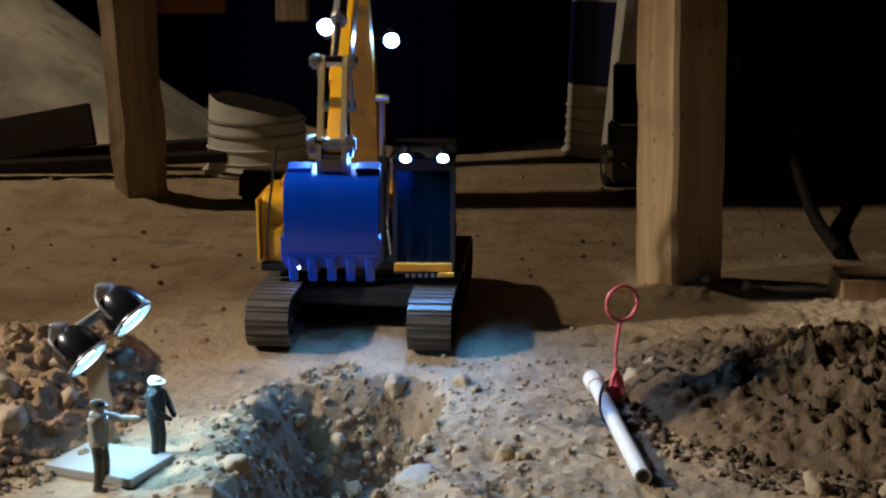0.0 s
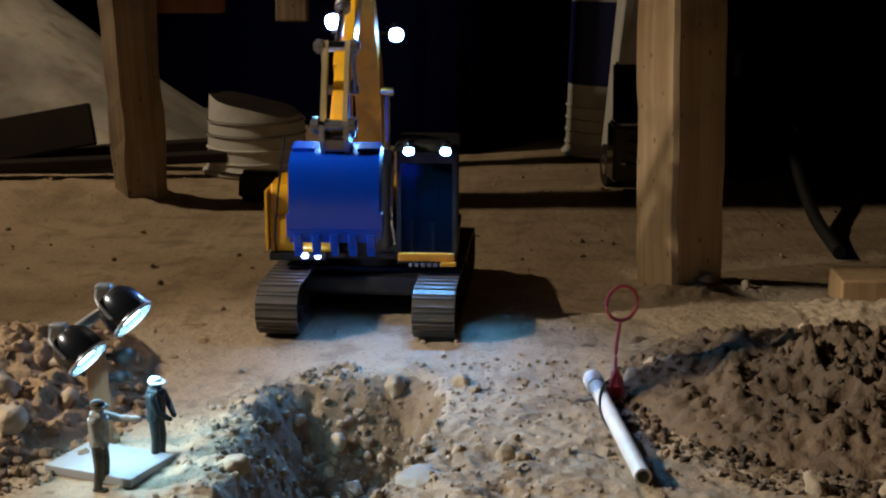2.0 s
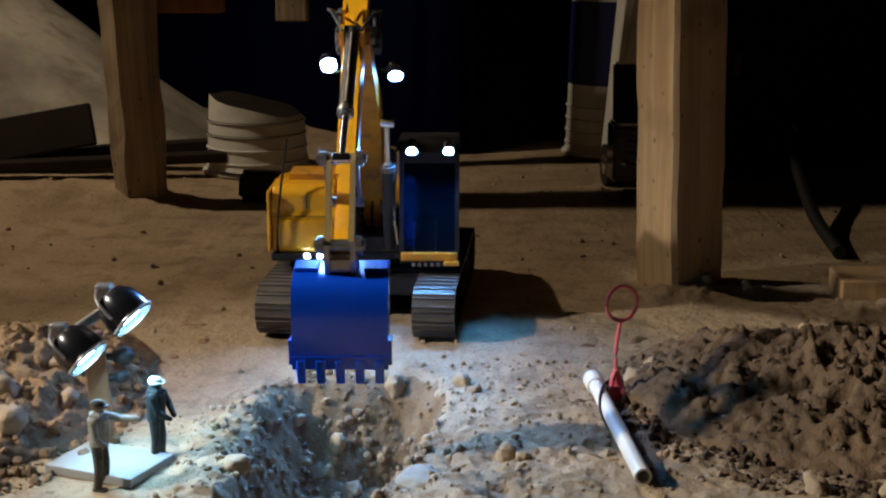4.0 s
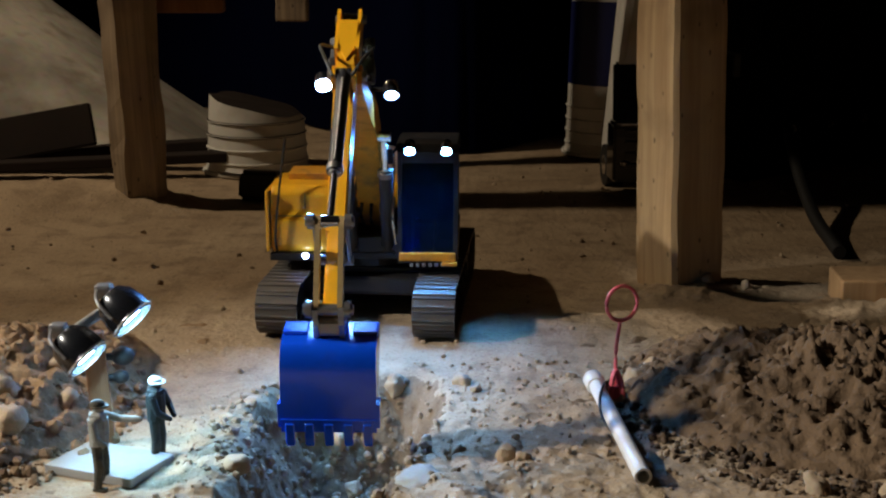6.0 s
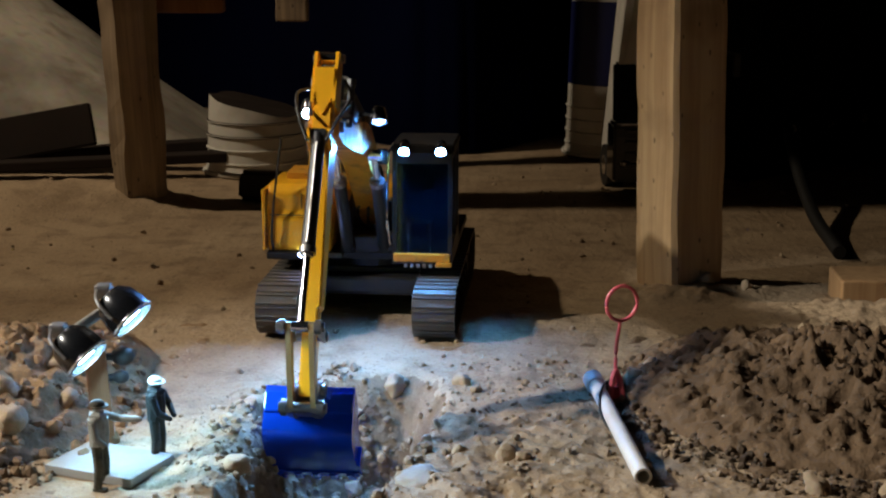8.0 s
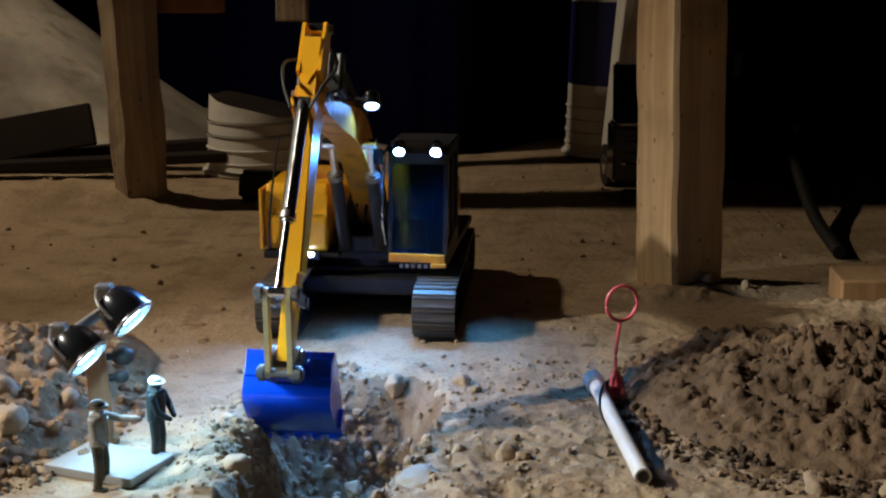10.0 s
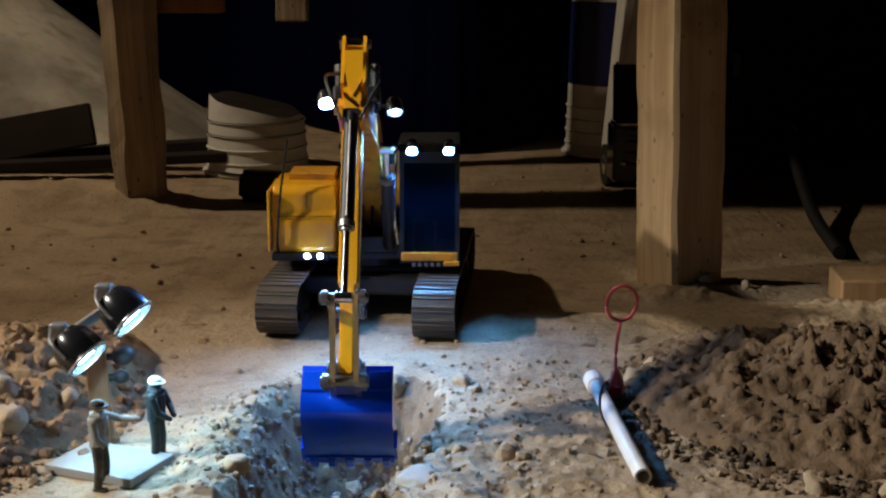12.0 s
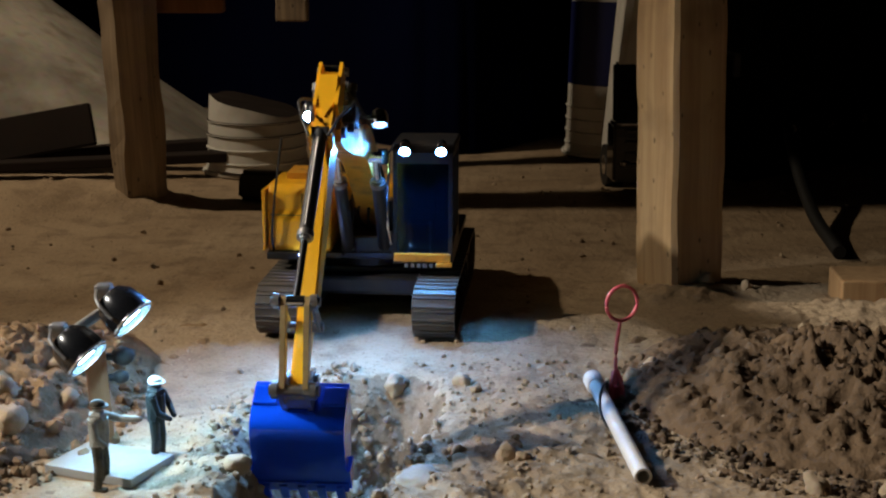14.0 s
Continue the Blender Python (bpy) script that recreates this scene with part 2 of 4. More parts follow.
HEAPS = ((-0.37, 1.06, 0.2, 0.1, 0.006, 0.0), (0.66, 1.70, 0.26, 0.12, 0.022, -0.3), (-1.0, 2.45, 0.6, 0.16, 0.05, 0.05),
         (-0.60, 2.52, 0.16, 0.12, 0.025, 0.0), (0.36, 1.86, 0.13, 0.06, 0.012, 0.2),
         (0.41, 1.42, 0.21, 0.24, 0.046, 0.35), (0.58, 1.40, 0.22, 0.24, 0.012, 0.0), (-0.475, 1.42, 0.14, 0.25, 0.050, -0.15))


def height(x, y, heaps=True):
    lump = 0.0
    n1 = noise.noise((x * 3.1, y * 3.1, 0.3))
    n2 = noise.noise((x * 11, y * 11, 1.7))
    n3 = noise.noise((x * 34, y * 34, 4.2))
    n4 = noise.noise((x * 95, y * 95, 7.9))
    h = 0.004 * n1 + 0.0018 * n2 + 0.0011 * n3
    rough = 0.0011
    # heaps of dug soil
    for i, (cx, cy, rx, ry, top, turn) in enumerate(HEAPS if heaps else HEAPS[:5]):
        k = bump(x, y, cx, cy, rx, ry, turn) ** 1.2
        h += top * k * (1 + 0.35 * n2 + 0.30 * n3)
        rough += (0.0082 if i > 4 else 0.003) * min(1, k * 2.5) * (1 - step(1.92, 2.05, y))
        lump = max(lump, min(1, k * 3) * (1.0 if i > 4 else 0.2) * (1 - step(1.92, 2.05, y)))
    h += 0.0055 * lump * (noise.noise((x * 30, y * 30, 5.5)) + 0.55 * noise.noise((x * 75, y * 75, 8.5)) + 0.3)
    # trodden flat round the tile
    h -= (h + 0.003) * min(1.0, 1.6 * bump(x, y, -0.318, 1.215, 0.10, 0.10))
    # the pit, with a near-vertical left bank and a sloping right bank
    wob = 0.014 * n2 + 0.008 * n3
    left, right, back, near = -0.193 + wob, wob - 0.002 + 0.316 * min(0.0, y - 1.351), 1.522 + 0.5 * wob - 0.25 * max(0, -0.05 - x) * 0.4, 0.93
    d = step(left - 0.02, left + 0.055, x) * (1 - step(right - 0.058, right + 0.004, x)) \
        * (1 - step(back - 0.125, back + 0.004, y)) * step(near - 0.05, near + 0.08, y)
    h -= 0.118 * d * (1 + 0.12 * n2)
    h += 0.012 * min(1, d * 2) * noise.noise((x * 52, y * 52, 3.5)) + 0.004 * min(1, d * 3) * noise.noise((x * 26 + y * 40, y * 18, 6.5))
    rough += 0.0035 * min(1, d * 2)
    # crumbled rims
    h += 0.007 * bump(x, y, -0.222, 1.20, 0.045, 0.24) * (1 + n3) + 0.012 * bump(x, y, 0.01, 1.12, 0.05, 0.09) * (1 + n3)
    h += 0.006 * bump(x, y, 0.10, 1.30, 0.10, 0.16) * (1 + n2)
    rough += 0.0016 * bump(x, y, 0.03, 1.28, 0.2, 0.3) + 0.003 * bump(x, y, -0.24, 1.22, 0.08, 0.3)
    # trampled, lumpy soil before the machine
    near_pit = bump(x, y, 0.03, 1.27, 0.46, 0.30) ** 0.7
    h += near_pit * (0.0045 * noise.noise((x * 19, y * 19, 11.0)) + 0.0032 * noise.noise((x * 44, y * 44, 12.0)) + 0.0018 * n4)
    return h + rough * n4 + 0.6 * rough * noise.noise((x * 190, y * 190, 2.2))


def spread(a, b, fine_a, fine_b, fine, coarse):
    out, v = [], a
    while v < b:
        out.append(v)
        if fine_a <= v <= fine_b:
            v += fine
        else:
            v += min(coarse, fine + 0.09 * min(abs(v - fine_a), abs(v - fine_b)))
    return out + [b]


def ground():
    xs, ys = spread(-7, 7, -0.55, 0.62, 0.0042, 0.8), spread(-5, 7, 1.03, 2.0, 0.0042, 0.8)
    verts = [(x, y, height(x, y, False)) for y in ys for x in xs]
    w = len(xs)
    faces = [(j * w + i, j * w + i + 1, (j + 1) * w + i + 1, (j + 1) * w + i) for j in range(len(ys) - 1) for i in range(w - 1)]
    me = bpy.data.meshes.new("ground")
    me.from_pydata(verts, [], faces)
    me.materials.append(SOIL)
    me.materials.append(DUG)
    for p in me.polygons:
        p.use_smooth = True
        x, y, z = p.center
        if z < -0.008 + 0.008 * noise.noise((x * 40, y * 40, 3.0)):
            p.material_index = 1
    tagged(new("ground", me), "tan sandy soil floor with a dug pit and heaps", "ground", kind="structure")


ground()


def heap(label, mat, ellipses):
    """A heap of dug soil lying on the ground, over a group of ellipses."""
    verts, index, faces, n = [], {}, [], 0.0042

    def inside(x, y):
        wob = 0.10 * noise.noise((x * 22, y * 22, 9.0)) + 0.06 * noise.noise((x * 60, y * 60, 2.0))
        return max(bump(x, y, *e[:4], e[5]) for e in ellipses) + 0.06 + wob

    x0, x1 = min(e[0] - e[2] * 1.3 for e in ellipses), max(e[0] + e[2] * 1.3 for e in ellipses)
    y0, y1 = min(e[1] - e[3] * 1.2 for e in ellipses), max(e[1] + e[3] * 1.2 for e in ellipses)
    nx, ny = int((x1 - x0) / n), int((y1 - y0) / n)
    for j in range(ny + 1):
        for i in range(nx + 1):
            x, y = x0 + i * n, y0 + j * n
            k = inside(x, y)
            if k > 0.06:
                index[i, j] = len(verts)
                verts.append((x, y, height(x, y) - 0.006 + 0.010 * min(1, (k - 0.06) * 12)))
    for i, j in list(index):
        quad = [(i, j), (i + 1, j), (i + 1, j + 1), (i, j + 1)]
        if all(q in index for q in quad):
            faces.append([index[q] for q in quad])
    me = bpy.data.meshes.new("soil_mound")
    me.from_pydata(verts, [], faces)
    me.materials.append(mat)
    for p in me.polygons:
        p.use_smooth = True
    tagged(new("soil_mound", me), label, "soil mound", "soil mounds")


heap("heap of dark damp crumbly soil dug from the pit", DAMP, HEAPS[5:7])
heap("low heap of dry brown clods and soil", BROWN, HEAPS[7:8])


def lump_mesh(bm, centre, r, seed, sub=1):
    made = bmesh.ops.create_icosphere(bm, subdivisions=sub, radius=r)["verts"]
    k = random.Random(seed)
    sq = Vector((k.uniform(0.75, 1.25), k.uniform(0.75, 1.25), k.uniform(0.6, 0.95)))
    for v in made:
        v.co = Vector((v.co.x * sq.x, v.co.y * sq.y, v.co.z * sq.z)) * (1 + 0.45 * noise.noise(v.co / r * 0.9 + Vector((seed * 3.7, 0, 0))) + 0.22 * noise.noise(v.co / r * 2.6 + Vector((seed * 1.7, 3, 0))))
    bmesh.ops.rotate(bm, cent=(0, 0, 0), matrix=Euler((k.random() * 6, k.random() * 6, k.random() * 6)).to_matrix(), verts=made)
    bmesh.ops.translate(bm, vec=centre, verts=made)


def rubble(name, label, area, count, small, big, mat, seed, power=7):
    """Crumbs of soil over an ellipse of the ground, joined: nobody could count them."""
    k = random.Random(seed)
    base = bmesh.new()
    bmesh.ops.create_icosphere(base, subdivisions=1, radius=1.0)
    bv = [v.co.copy() for v in base.verts]
    bf = [[v.index for v in f.verts] for f in base.faces]
    base.free()
    verts, faces = [], []
    cx, cy, rx, ry = area
    for i in range(count):
        a, d = k.random() * 2 * math.pi, math.sqrt(k.random())
        x, y = cx + rx * d * math.cos(a), cy + ry * d * math.sin(a)
        r = small + (big - small) * k.random() ** power
        rot = Euler((k.random() * 6, k.random() * 6, k.random() * 6)).to_matrix()
        sq = Vector((k.uniform(0.7, 1.2), k.uniform(0.7, 1.2), k.uniform(0.55, 0.95)))
        at, off = Vector((x, y, height(x, y) + 0.25 * r)), len(verts)
        for c in bv:
            verts.append(at + rot @ Vector((c.x * sq.x, c.y * sq.y, c.z * sq.z)) * r * (1 + 0.4 * noise.noise(c * 0.9 + Vector((i * 3.1, 0, 0)))))
        faces += [[off + q for q in f] for f in bf]
    me = bpy.data.meshes.new(name)
    me.from_pydata(verts, [], faces)
    me.materials.append(mat)
    tagged(new(name, me), label, "soil crumbs", kind="stuff")


# ---- enclosing walls, posts and beams ----
def setting():
    # added walls; their blue-black colour stands in for the dark, hazy background
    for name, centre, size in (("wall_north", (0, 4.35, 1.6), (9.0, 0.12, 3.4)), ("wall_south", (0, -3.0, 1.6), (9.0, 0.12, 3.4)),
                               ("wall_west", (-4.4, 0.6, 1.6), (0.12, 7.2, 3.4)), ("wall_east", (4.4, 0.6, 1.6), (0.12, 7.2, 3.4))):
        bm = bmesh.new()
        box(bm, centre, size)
        tagged(part(name, bm, WALL), "added wall with deep shade and blue haze put into its blue-black colour", "wall", kind="structure")
    bm = bmesh.new()
    box(bm, (0, 0.6, 3.28), (9.0, 7.2, 0.1))
    for i in range(9):
        box(bm, (0, -2.6 + i * 0.8, 3.18), (8.6, 0.05, 0.12))
    tagged(part("ceiling", bm, DARK), "dark timber ceiling with joists", "ceiling", kind="structure")


setting()


def timber_post(x, y, side, turn, lean, mat, label, tall=3.22, c=0.006, worn=0.003):
    bm = bmesh.new()
    h, n = side / 2, 60
    rim = [(-h + c, -h), (h - c, -h), (h, -h + c), (h, h - c), (h - c, h), (-h + c, h), (-h, h - c), (-h, -h + c)]
    rings = []
    for i in range(n + 1):
        z = -0.15 + (tall + 0.12) * (i / n) ** 1.6
        w = 1 + 0.025 * noise.noise((x, y, z * 9))
        rings.append([bm.verts.new((px * w + worn * noise.noise((px * 30, z * 14, x)), py * w + worn * noise.noise((py * 30, z * 14, y)), z))
                      for px, py in rim])
    for a, b in zip(rings, rings[1:]):
        for k in range(8):
            bm.faces.new((a[k], a[(k + 1) % 8], b[(k + 1) % 8], b[k]))
    bm.faces.new(rings[0])
    bm.faces.new(rings[-1])
    ob = part("timber_post", bm, mat)
    ob.matrix_world = pose(x, y, 0, lean[0], lean[1], turn)
    return tagged(ob, label, "post", "timber posts")


timber_post(0.343, 1.91, 0.092, 29, (0, -2.0), POST, "square sawn timber post set in the soil, warm tan")
timber_post(-0.564, 2.50, 0.102, 12, (0, -1.3), OLD_WOOD, "weathered round-edged timber post set in the soil, grey brown", c=0.026, worn=0.007)


# ---- excavator ----
TRACK_R, TRACK_HALF, SHOES = 0.031, 0.172, 52
TRACK_LEN = 4 * TRACK_HALF + 2 * math.pi * TRACK_R
FOOT = (0.03, 0.132)
BOOM, STICK = 0.389, 0.284
HEADING = 5.0


def track_point(s):
    """Place and tilt on the track's loop, s metres round it: (y, z, degrees)."""
    s %= TRACK_LEN
    flat, bend = 2 * TRACK_HALF, math.pi * TRACK_R
    zc = TRACK_R + 0.0045
    if s < flat:
        return -TRACK_HALF + s, zc + TRACK_R, 0.0
    s -= flat
    if s < bend:
        a = s / TRACK_R
        return TRACK_HALF + TRACK_R * math.sin(a), zc + TRACK_R * math.cos(a), -math.degrees(a)
    s -= bend
    if s < flat:
        return TRACK_HALF - s, zc - TRACK_R, -180.0
    a = (s - flat) / TRACK_R
    return -TRACK_HALF - TRACK_R * math.sin(a), zc - TRACK_R * math.cos(a), -180.0 - math.degrees(a)


def shoe_pose(i, run):
    y, z, a = track_point(i * TRACK_LEN / SHOES + run)
    return pose(0, y, z, a, 0, 0)


def build_tracks(root):
    bm = bmesh.new()
    prism(bm, [(-0.0082, -0.003), (0.0082, -0.003), (0.0082, 0.0), (0.0060, 0.0), (0.0055, 0.0016), (0.0040, 0.0016), (0.0035, 0.0),
               (-0.0045, 0.0), (-0.005, 0.0012), (-0.0070, 0.0012), (-0.0082, 0.0)], -0.0265, 0.0265)
    me = bpy.data.meshes.new("shoe")
    bmesh.ops.recalc_face_normals(bm, faces=bm.faces)
    bm.to_mesh(me)
    bm.free()
    me.materials.append(TRACK)
    tracks = []
    for x in (-0.0985, 0.0985):
        bm = bmesh.new()
        box(bm, (0, 0, 0.036), (0.030, 2 * TRACK_HALF + 0.01, 0.034), 0.004)
        for y in (-TRACK_HALF, TRACK_HALF):
            cyl(bm, (-0.016, y, 0.0355), (0.016, y, 0.0355), 0.026, seg=20)
            cyl(bm, (-0.019, y, 0.0355), (0.019, y, 0.0355), 0.009, seg=12)
        for i in range(7):
            y = -0.13 + i * 0.0433
            cyl(bm, (-0.02, y, 0.0165), (0.02, y, 0.0165), 0.0095, seg=12)
        tr = part("track", bm, BLACK, root, "black track frame with rollers and a chain of steel shoes")
        tr.location = (x, 0, 0)
        shoes = []
        for i in range(SHOES):
            sh = new("shoe", me)
            sh.parent = tr
            shoes.append(sh)
        tracks.append((tr, shoes))
    bm = bmesh.new()
    box(bm, (0, 0, 0.052), (0.15, 0.13, 0.026), 0.005)
    for y in (-0.075, 0.075):
        box(bm, (0, y, 0.045), (0.17, 0.03, 0.026), 0.005)
    cyl(bm, (0, 0, 0.06), (0, 0, 0.078), 0.062, seg=32)
    part("chassis", bm, BLACK, root, "black cross frame between the tracks")
    return tracks


def led(parent, name, at, aim, r, hood=0.004, long=0.012):
    """The shell of a round work light, with a short hood round the lens."""
    d = Vector(aim).normalized()
    at = Vector(at)
    bm = bmesh.new()
    q = d.to_track_quat("Z", "Y").to_matrix().to_4x4()
    rings = [[bm.verts.new(Matrix.Translation(at) @ q @ Vector((w * math.cos(k * math.pi / 10), w * math.sin(k * math.pi / 10), z))) for k in range(20)]
             for w, z in ((r * 0.5, -long), (r * 0.95, -long * 0.7), (r * 1.15, 0.0), (r * 1.15, hood), (r * 1.03, hood), (r * 1.0, -0.001))]
    for a, b in zip(rings, rings[1:]):
        for k in range(20):
            bm.faces.new((a[k], a[(k + 1) % 20], b[(k + 1) % 20], b[k]))
    bm.faces.new(rings[0])
    bm.faces.new(rings[-1])
    ob = smooth(part(name, bm, SHELL, parent, "black work light with a bright blue-white lens"))
    return ob


def lens(parent, at, aim, r, mat):
    d = Vector(aim).normalized()
    bm = bmesh.new()
    cyl(bm, Vector(at), Vector(at) + d * 0.0016, r, r * 0.8, 20)
    return part("lens", bm, mat, parent, "bright blue-white glowing lens")


def build_house(root):
    """Upper body; x to the machine's cab side, front towards -y."""
    bm = bmesh.new()
    box(bm, (-0.008, 0.045, 0.0845), (0.244, 0.255, 0.011), 0.003)
    box(bm, (-0.055, -0.088, 0.088), (0.05, 0.03, 0.006), 0.002)
    box(bm, (0.0, -0.03, 0.10), (0.062, 0.11, 0.022), 0.003)
    house = part("house", bm, BLACK, root, "black slewing deck of the upper body")
    # engine side: rounded yellow tank box with a stepped hood behind
    bm = bmesh.new()
    prism(bm, [(-0.100, 0.092), (-0.104, 0.100), (-0.104, 0.136), (-0.099, 0.146), (-0.099, 0.170), (-0.090, 0.180), (-0.005, 0.182),
               (-0.005, 0.092)], -0.128, -0.045)
    bmesh.ops.bevel(bm, geom=list(bm.edges), offset=0.0045, segments=3, affect="EDGES", profile=0.6)
    smooth(part("tank_box", bm, YELLOW, house, "glossy yellow storage box with rounded edges"))
    bm = bmesh.new()
    prism(bm, [(0.000, 0.092), (0.000, 0.160), (0.008, 0.166), (0.120, 0.158), (0.182, 0.148), (0.190, 0.138), (0.190, 0.092)], -0.120, 0.095)
    bmesh.ops.bevel(bm, geom=list(bm.edges), offset=0.006, segments=3, affect="EDGES", profile=0.6)
    smooth(part("engine_hood", bm, YELLOW, house, "yellow engine hood and counterweight"))
    bm = bmesh.new()
    prism(bm, [(-0.004, 0.178), (-0.055, 0.179), (-0.055, 0.1885), (-0.004, 0.1905)], -0.110, -0.050)
    part("step_plate", bm, YELLOW_WORN, house)
    bm = bmesh.new()
    box(bm, (-0.1315, -0.06, 0.135), (0.004, 0.10, 0.080), 0.0015)
    part("side_panel", bm, YELLOW, house)
    bm = bmesh.new()
    tube(bm, arc([(-0.121, -0.102, 0.094), (-0.121, -0.110, 0.115), (-0.117, -0.110, 0.160), (-0.111, -0.108, 0.205), (-0.106, -0.104, 0.243)], 6), 0.0016, 6)
    part("handrail", bm, BLACK, house, "thin black handrail")
    bm = bmesh.new()
    box(bm, (-0.0830, -0.0995, 0.160), (0.0010, 0.0022, 0.020))
    box(bm, (-0.0865, -0.1045, 0.1415), (0.074, 0.0010, 0.0010))
    part("panel_joint", bm, BLACK, house)
    bm = bmesh.new()
    box(bm, (-0.092, -0.098, 0.0875), (0.075, 0.02, 0.01), 0.002)
    part("deck_light", bm, BLACK, house, "black light bar under the tank box")
    lens(house, (-0.083, -0.108, 0.0895), (0, -1, -0.25), 0.0042, LED_SMALL)
    lens(house, (-0.066, -0.108, 0.0895), (0, -1, -0.25), 0.0042, LED_SMALL)
    # inner machinery beside the boom
    bm = bmesh.new()
    for i, (x, y, z, w) in enumerate(((-0.033, 0.0, 0.115, 0.018), (0.036, 0.01, 0.112, 0.02), (-0.03, -0.05, 0.1, 0.012), (0.036, -0.06, 0.098, 0.012))):
        box(bm, (x, y, z), (w, 0.05, 0.035), 0.003)
        cyl(bm, (x, y - 0.026, z), (x, y - 0.034, z), 0.005, seg=10)
    for s in (-1, 1):
        prism(bm, [(-0.055, 0.088), (0.02, 0.088), (-0.015, 0.150), (-0.045, 0.150)], s * 0.026 - 0.003, s * 0.026 + 0.003)
    cyl(bm, (-0.034, -0.03, 0.132), (0.034, -0.03, 0.132), 0.007)
    part("boom_bracket", bm, BLACK, house, "black boom bracket with hydraulic valves")
    bm = bmesh.new()
    for i in range(5):
        x = -0.022 + i * 0.011
        tube(bm, arc([(x, -0.02, 0.108), (x * 1.2, -0.07, 0.13 + 0.006 * (i % 2)), (x, -0.05, 0.165), (x * 0.7, -0.06, 0.20)], 6), 0.0022, 6)
    part("hydraulic_hose", bm, RUBBER, house, "black hydraulic hoses")
    # cab
    x0, x1, yf, yb, zb, zt = 0.038, 0.115, -0.118, -0.004, 0.088, 0.231
    t = 0.0055
    bm = bmesh.new()
    box(bm, ((x0 + x1) / 2, (yf + yb) / 2, zb - 0.002), (x1 - x0, yb - yf, 0.006))
    box(bm, ((x0 + x1) / 2, yb - 0.003, 0.1555), (x1 - x0 - 2 * t, 0.005, 0.137))
    cab = part("cab", bm, BLACK, root, "black operator cab with tinted panes")
    for x in (x0, x1 - t):
        for name, outline in (("pillar", [(yf, zb), (yf + t, zb), (yf + t + 0.010, zt - 0.004), (yf + 0.010, zt - 0.004)]),
                              ("pillar", [(-0.055, zb), (-0.050, zb), (-0.050, zt - 0.004), (-0.055, zt - 0.004)]),
                              ("pillar", [(yb - t, zb), (yb, zb), (yb, zt - 0.004), (yb - t, zt - 0.004)]),
                              ("side_sill", [(yf + t, zb), (yb - t, zb), (yb - t, zb + 0.028), (yf + t + 0.001, zb + 0.014)]),
                              ("side_rail", [(yf + t + 0.010, zt - 0.012), (yb - t, zt - 0.012), (yb - t, zt - 0.004), (yf + t + 0.010, zt - 0.004)])):
            bm = bmesh.new()
            prism(bm, outline, x, x + t)
            part(name, bm, BLACK, cab)
    bm = bmesh.new()
    box(bm, ((x0 + x1) / 2, yf + 0.014, zt - 0.012), (x1 - x0 - 2 * t, 0.006, 0.014))
    part("front_rail", bm, BLACK, cab)
    bm = bmesh.new()
    prism(bm, [(yf + 0.004, zt - 0.004), (yf + 0.012, zt + 0.006), (yb, zt + 0.006), (yb, zt - 0.004)], x0 - 0.002, x1 + 0.002)
    bmesh.ops.bevel(bm, geom=list(bm.edges), offset=0.002, segments=2, affect="EDGES")
    part("cab_roof", bm, BLACK, cab, "black cab roof")
    bm = bmesh.new()
    box(bm, ((x0 + x1) / 2, yf - 0.002, zb + 0.004), (x1 - x0 - 0.004, 0.007, 0.011), 0.0018)
    box(bm, (x1 - 0.010, yf - 0.007, zb - 0.004), (0.02, 0.008, 0.005), 0.001)
    part("front_sill", bm, YELLOW_WORN, cab, "yellow sill below the cab windscreen")
    bm = bmesh.new()
    for i in range(6):
        box(bm, (x0 + 0.018 + i * 0.008, yf - 0.004, zb - 0.006), (0.005, 0.004, 0.005), 0.0008)
    part("grab_plate", bm, STEEL, cab)
    bm = bmesh.new()
    a = [(x0 + t, yf + 0.0025, zb + 0.010), (x1 - t, yf + 0.0025, zb + 0.010), (x1 - t, yf + 0.0125, zt - 0.012), (x0 + t, yf + 0.0125, zt - 0.012)]
    fr = [bm.verts.new(p) for p in a]
    bk = [bm.verts.new((p[0], p[1] + 0.0015, p[2])) for p in a]
    bm.faces.new(fr), bm.faces.new(bk[::-1])
    for i in range(4):
        bm.faces.new((fr[i], fr[(i + 1) % 4], bk[(i + 1) % 4], bk[i]))
    part("windscreen", bm, GLASS, cab, "blue tinted windscreen")
    for x in (x0 + 0.002, x1 - 0.0035):
        for ya, yc in ((yf + 0.012, -0.056), (-0.049, yb - 0.006)):
            bm = bmesh.new()
            box(bm, (x, (ya + yc) / 2, 0.17), (0.0015, yc - ya, 0.115))
            part("side_window", bm, GLASS, cab, "blue tinted side window")
    bm = bmesh.new()
    prism(bm, [(-0.075, zb + 0.005), (-0.035, zb + 0.005), (-0.035, 0.125), (-0.028, 0.19), (-0.036, 0.192), (-0.046, 0.128), (-0.075, 0.126)], 0.052, 0.086)
    bmesh.ops.bevel(bm, geom=list(bm.edges), offset=0.003, segments=2, affect="EDGES")
    part("seat", bm, RUBBER, cab, "dark operator seat")
    bm = bmesh.new()
    for x in (0.056, 0.084):
        cyl(bm, (x, -0.092, zb), (x, -0.088, 0.128), 0.0018, seg=8)
        ball(bm, (x, -0.088, 0.130), 0.004, sub=1)
        box(bm, (x, -0.09, 0.112), (0.006, 0.005, 0.007), 0.001)
    part("control_lever", bm, GREY, cab, "pale control levers")
    bm = bmesh.new()
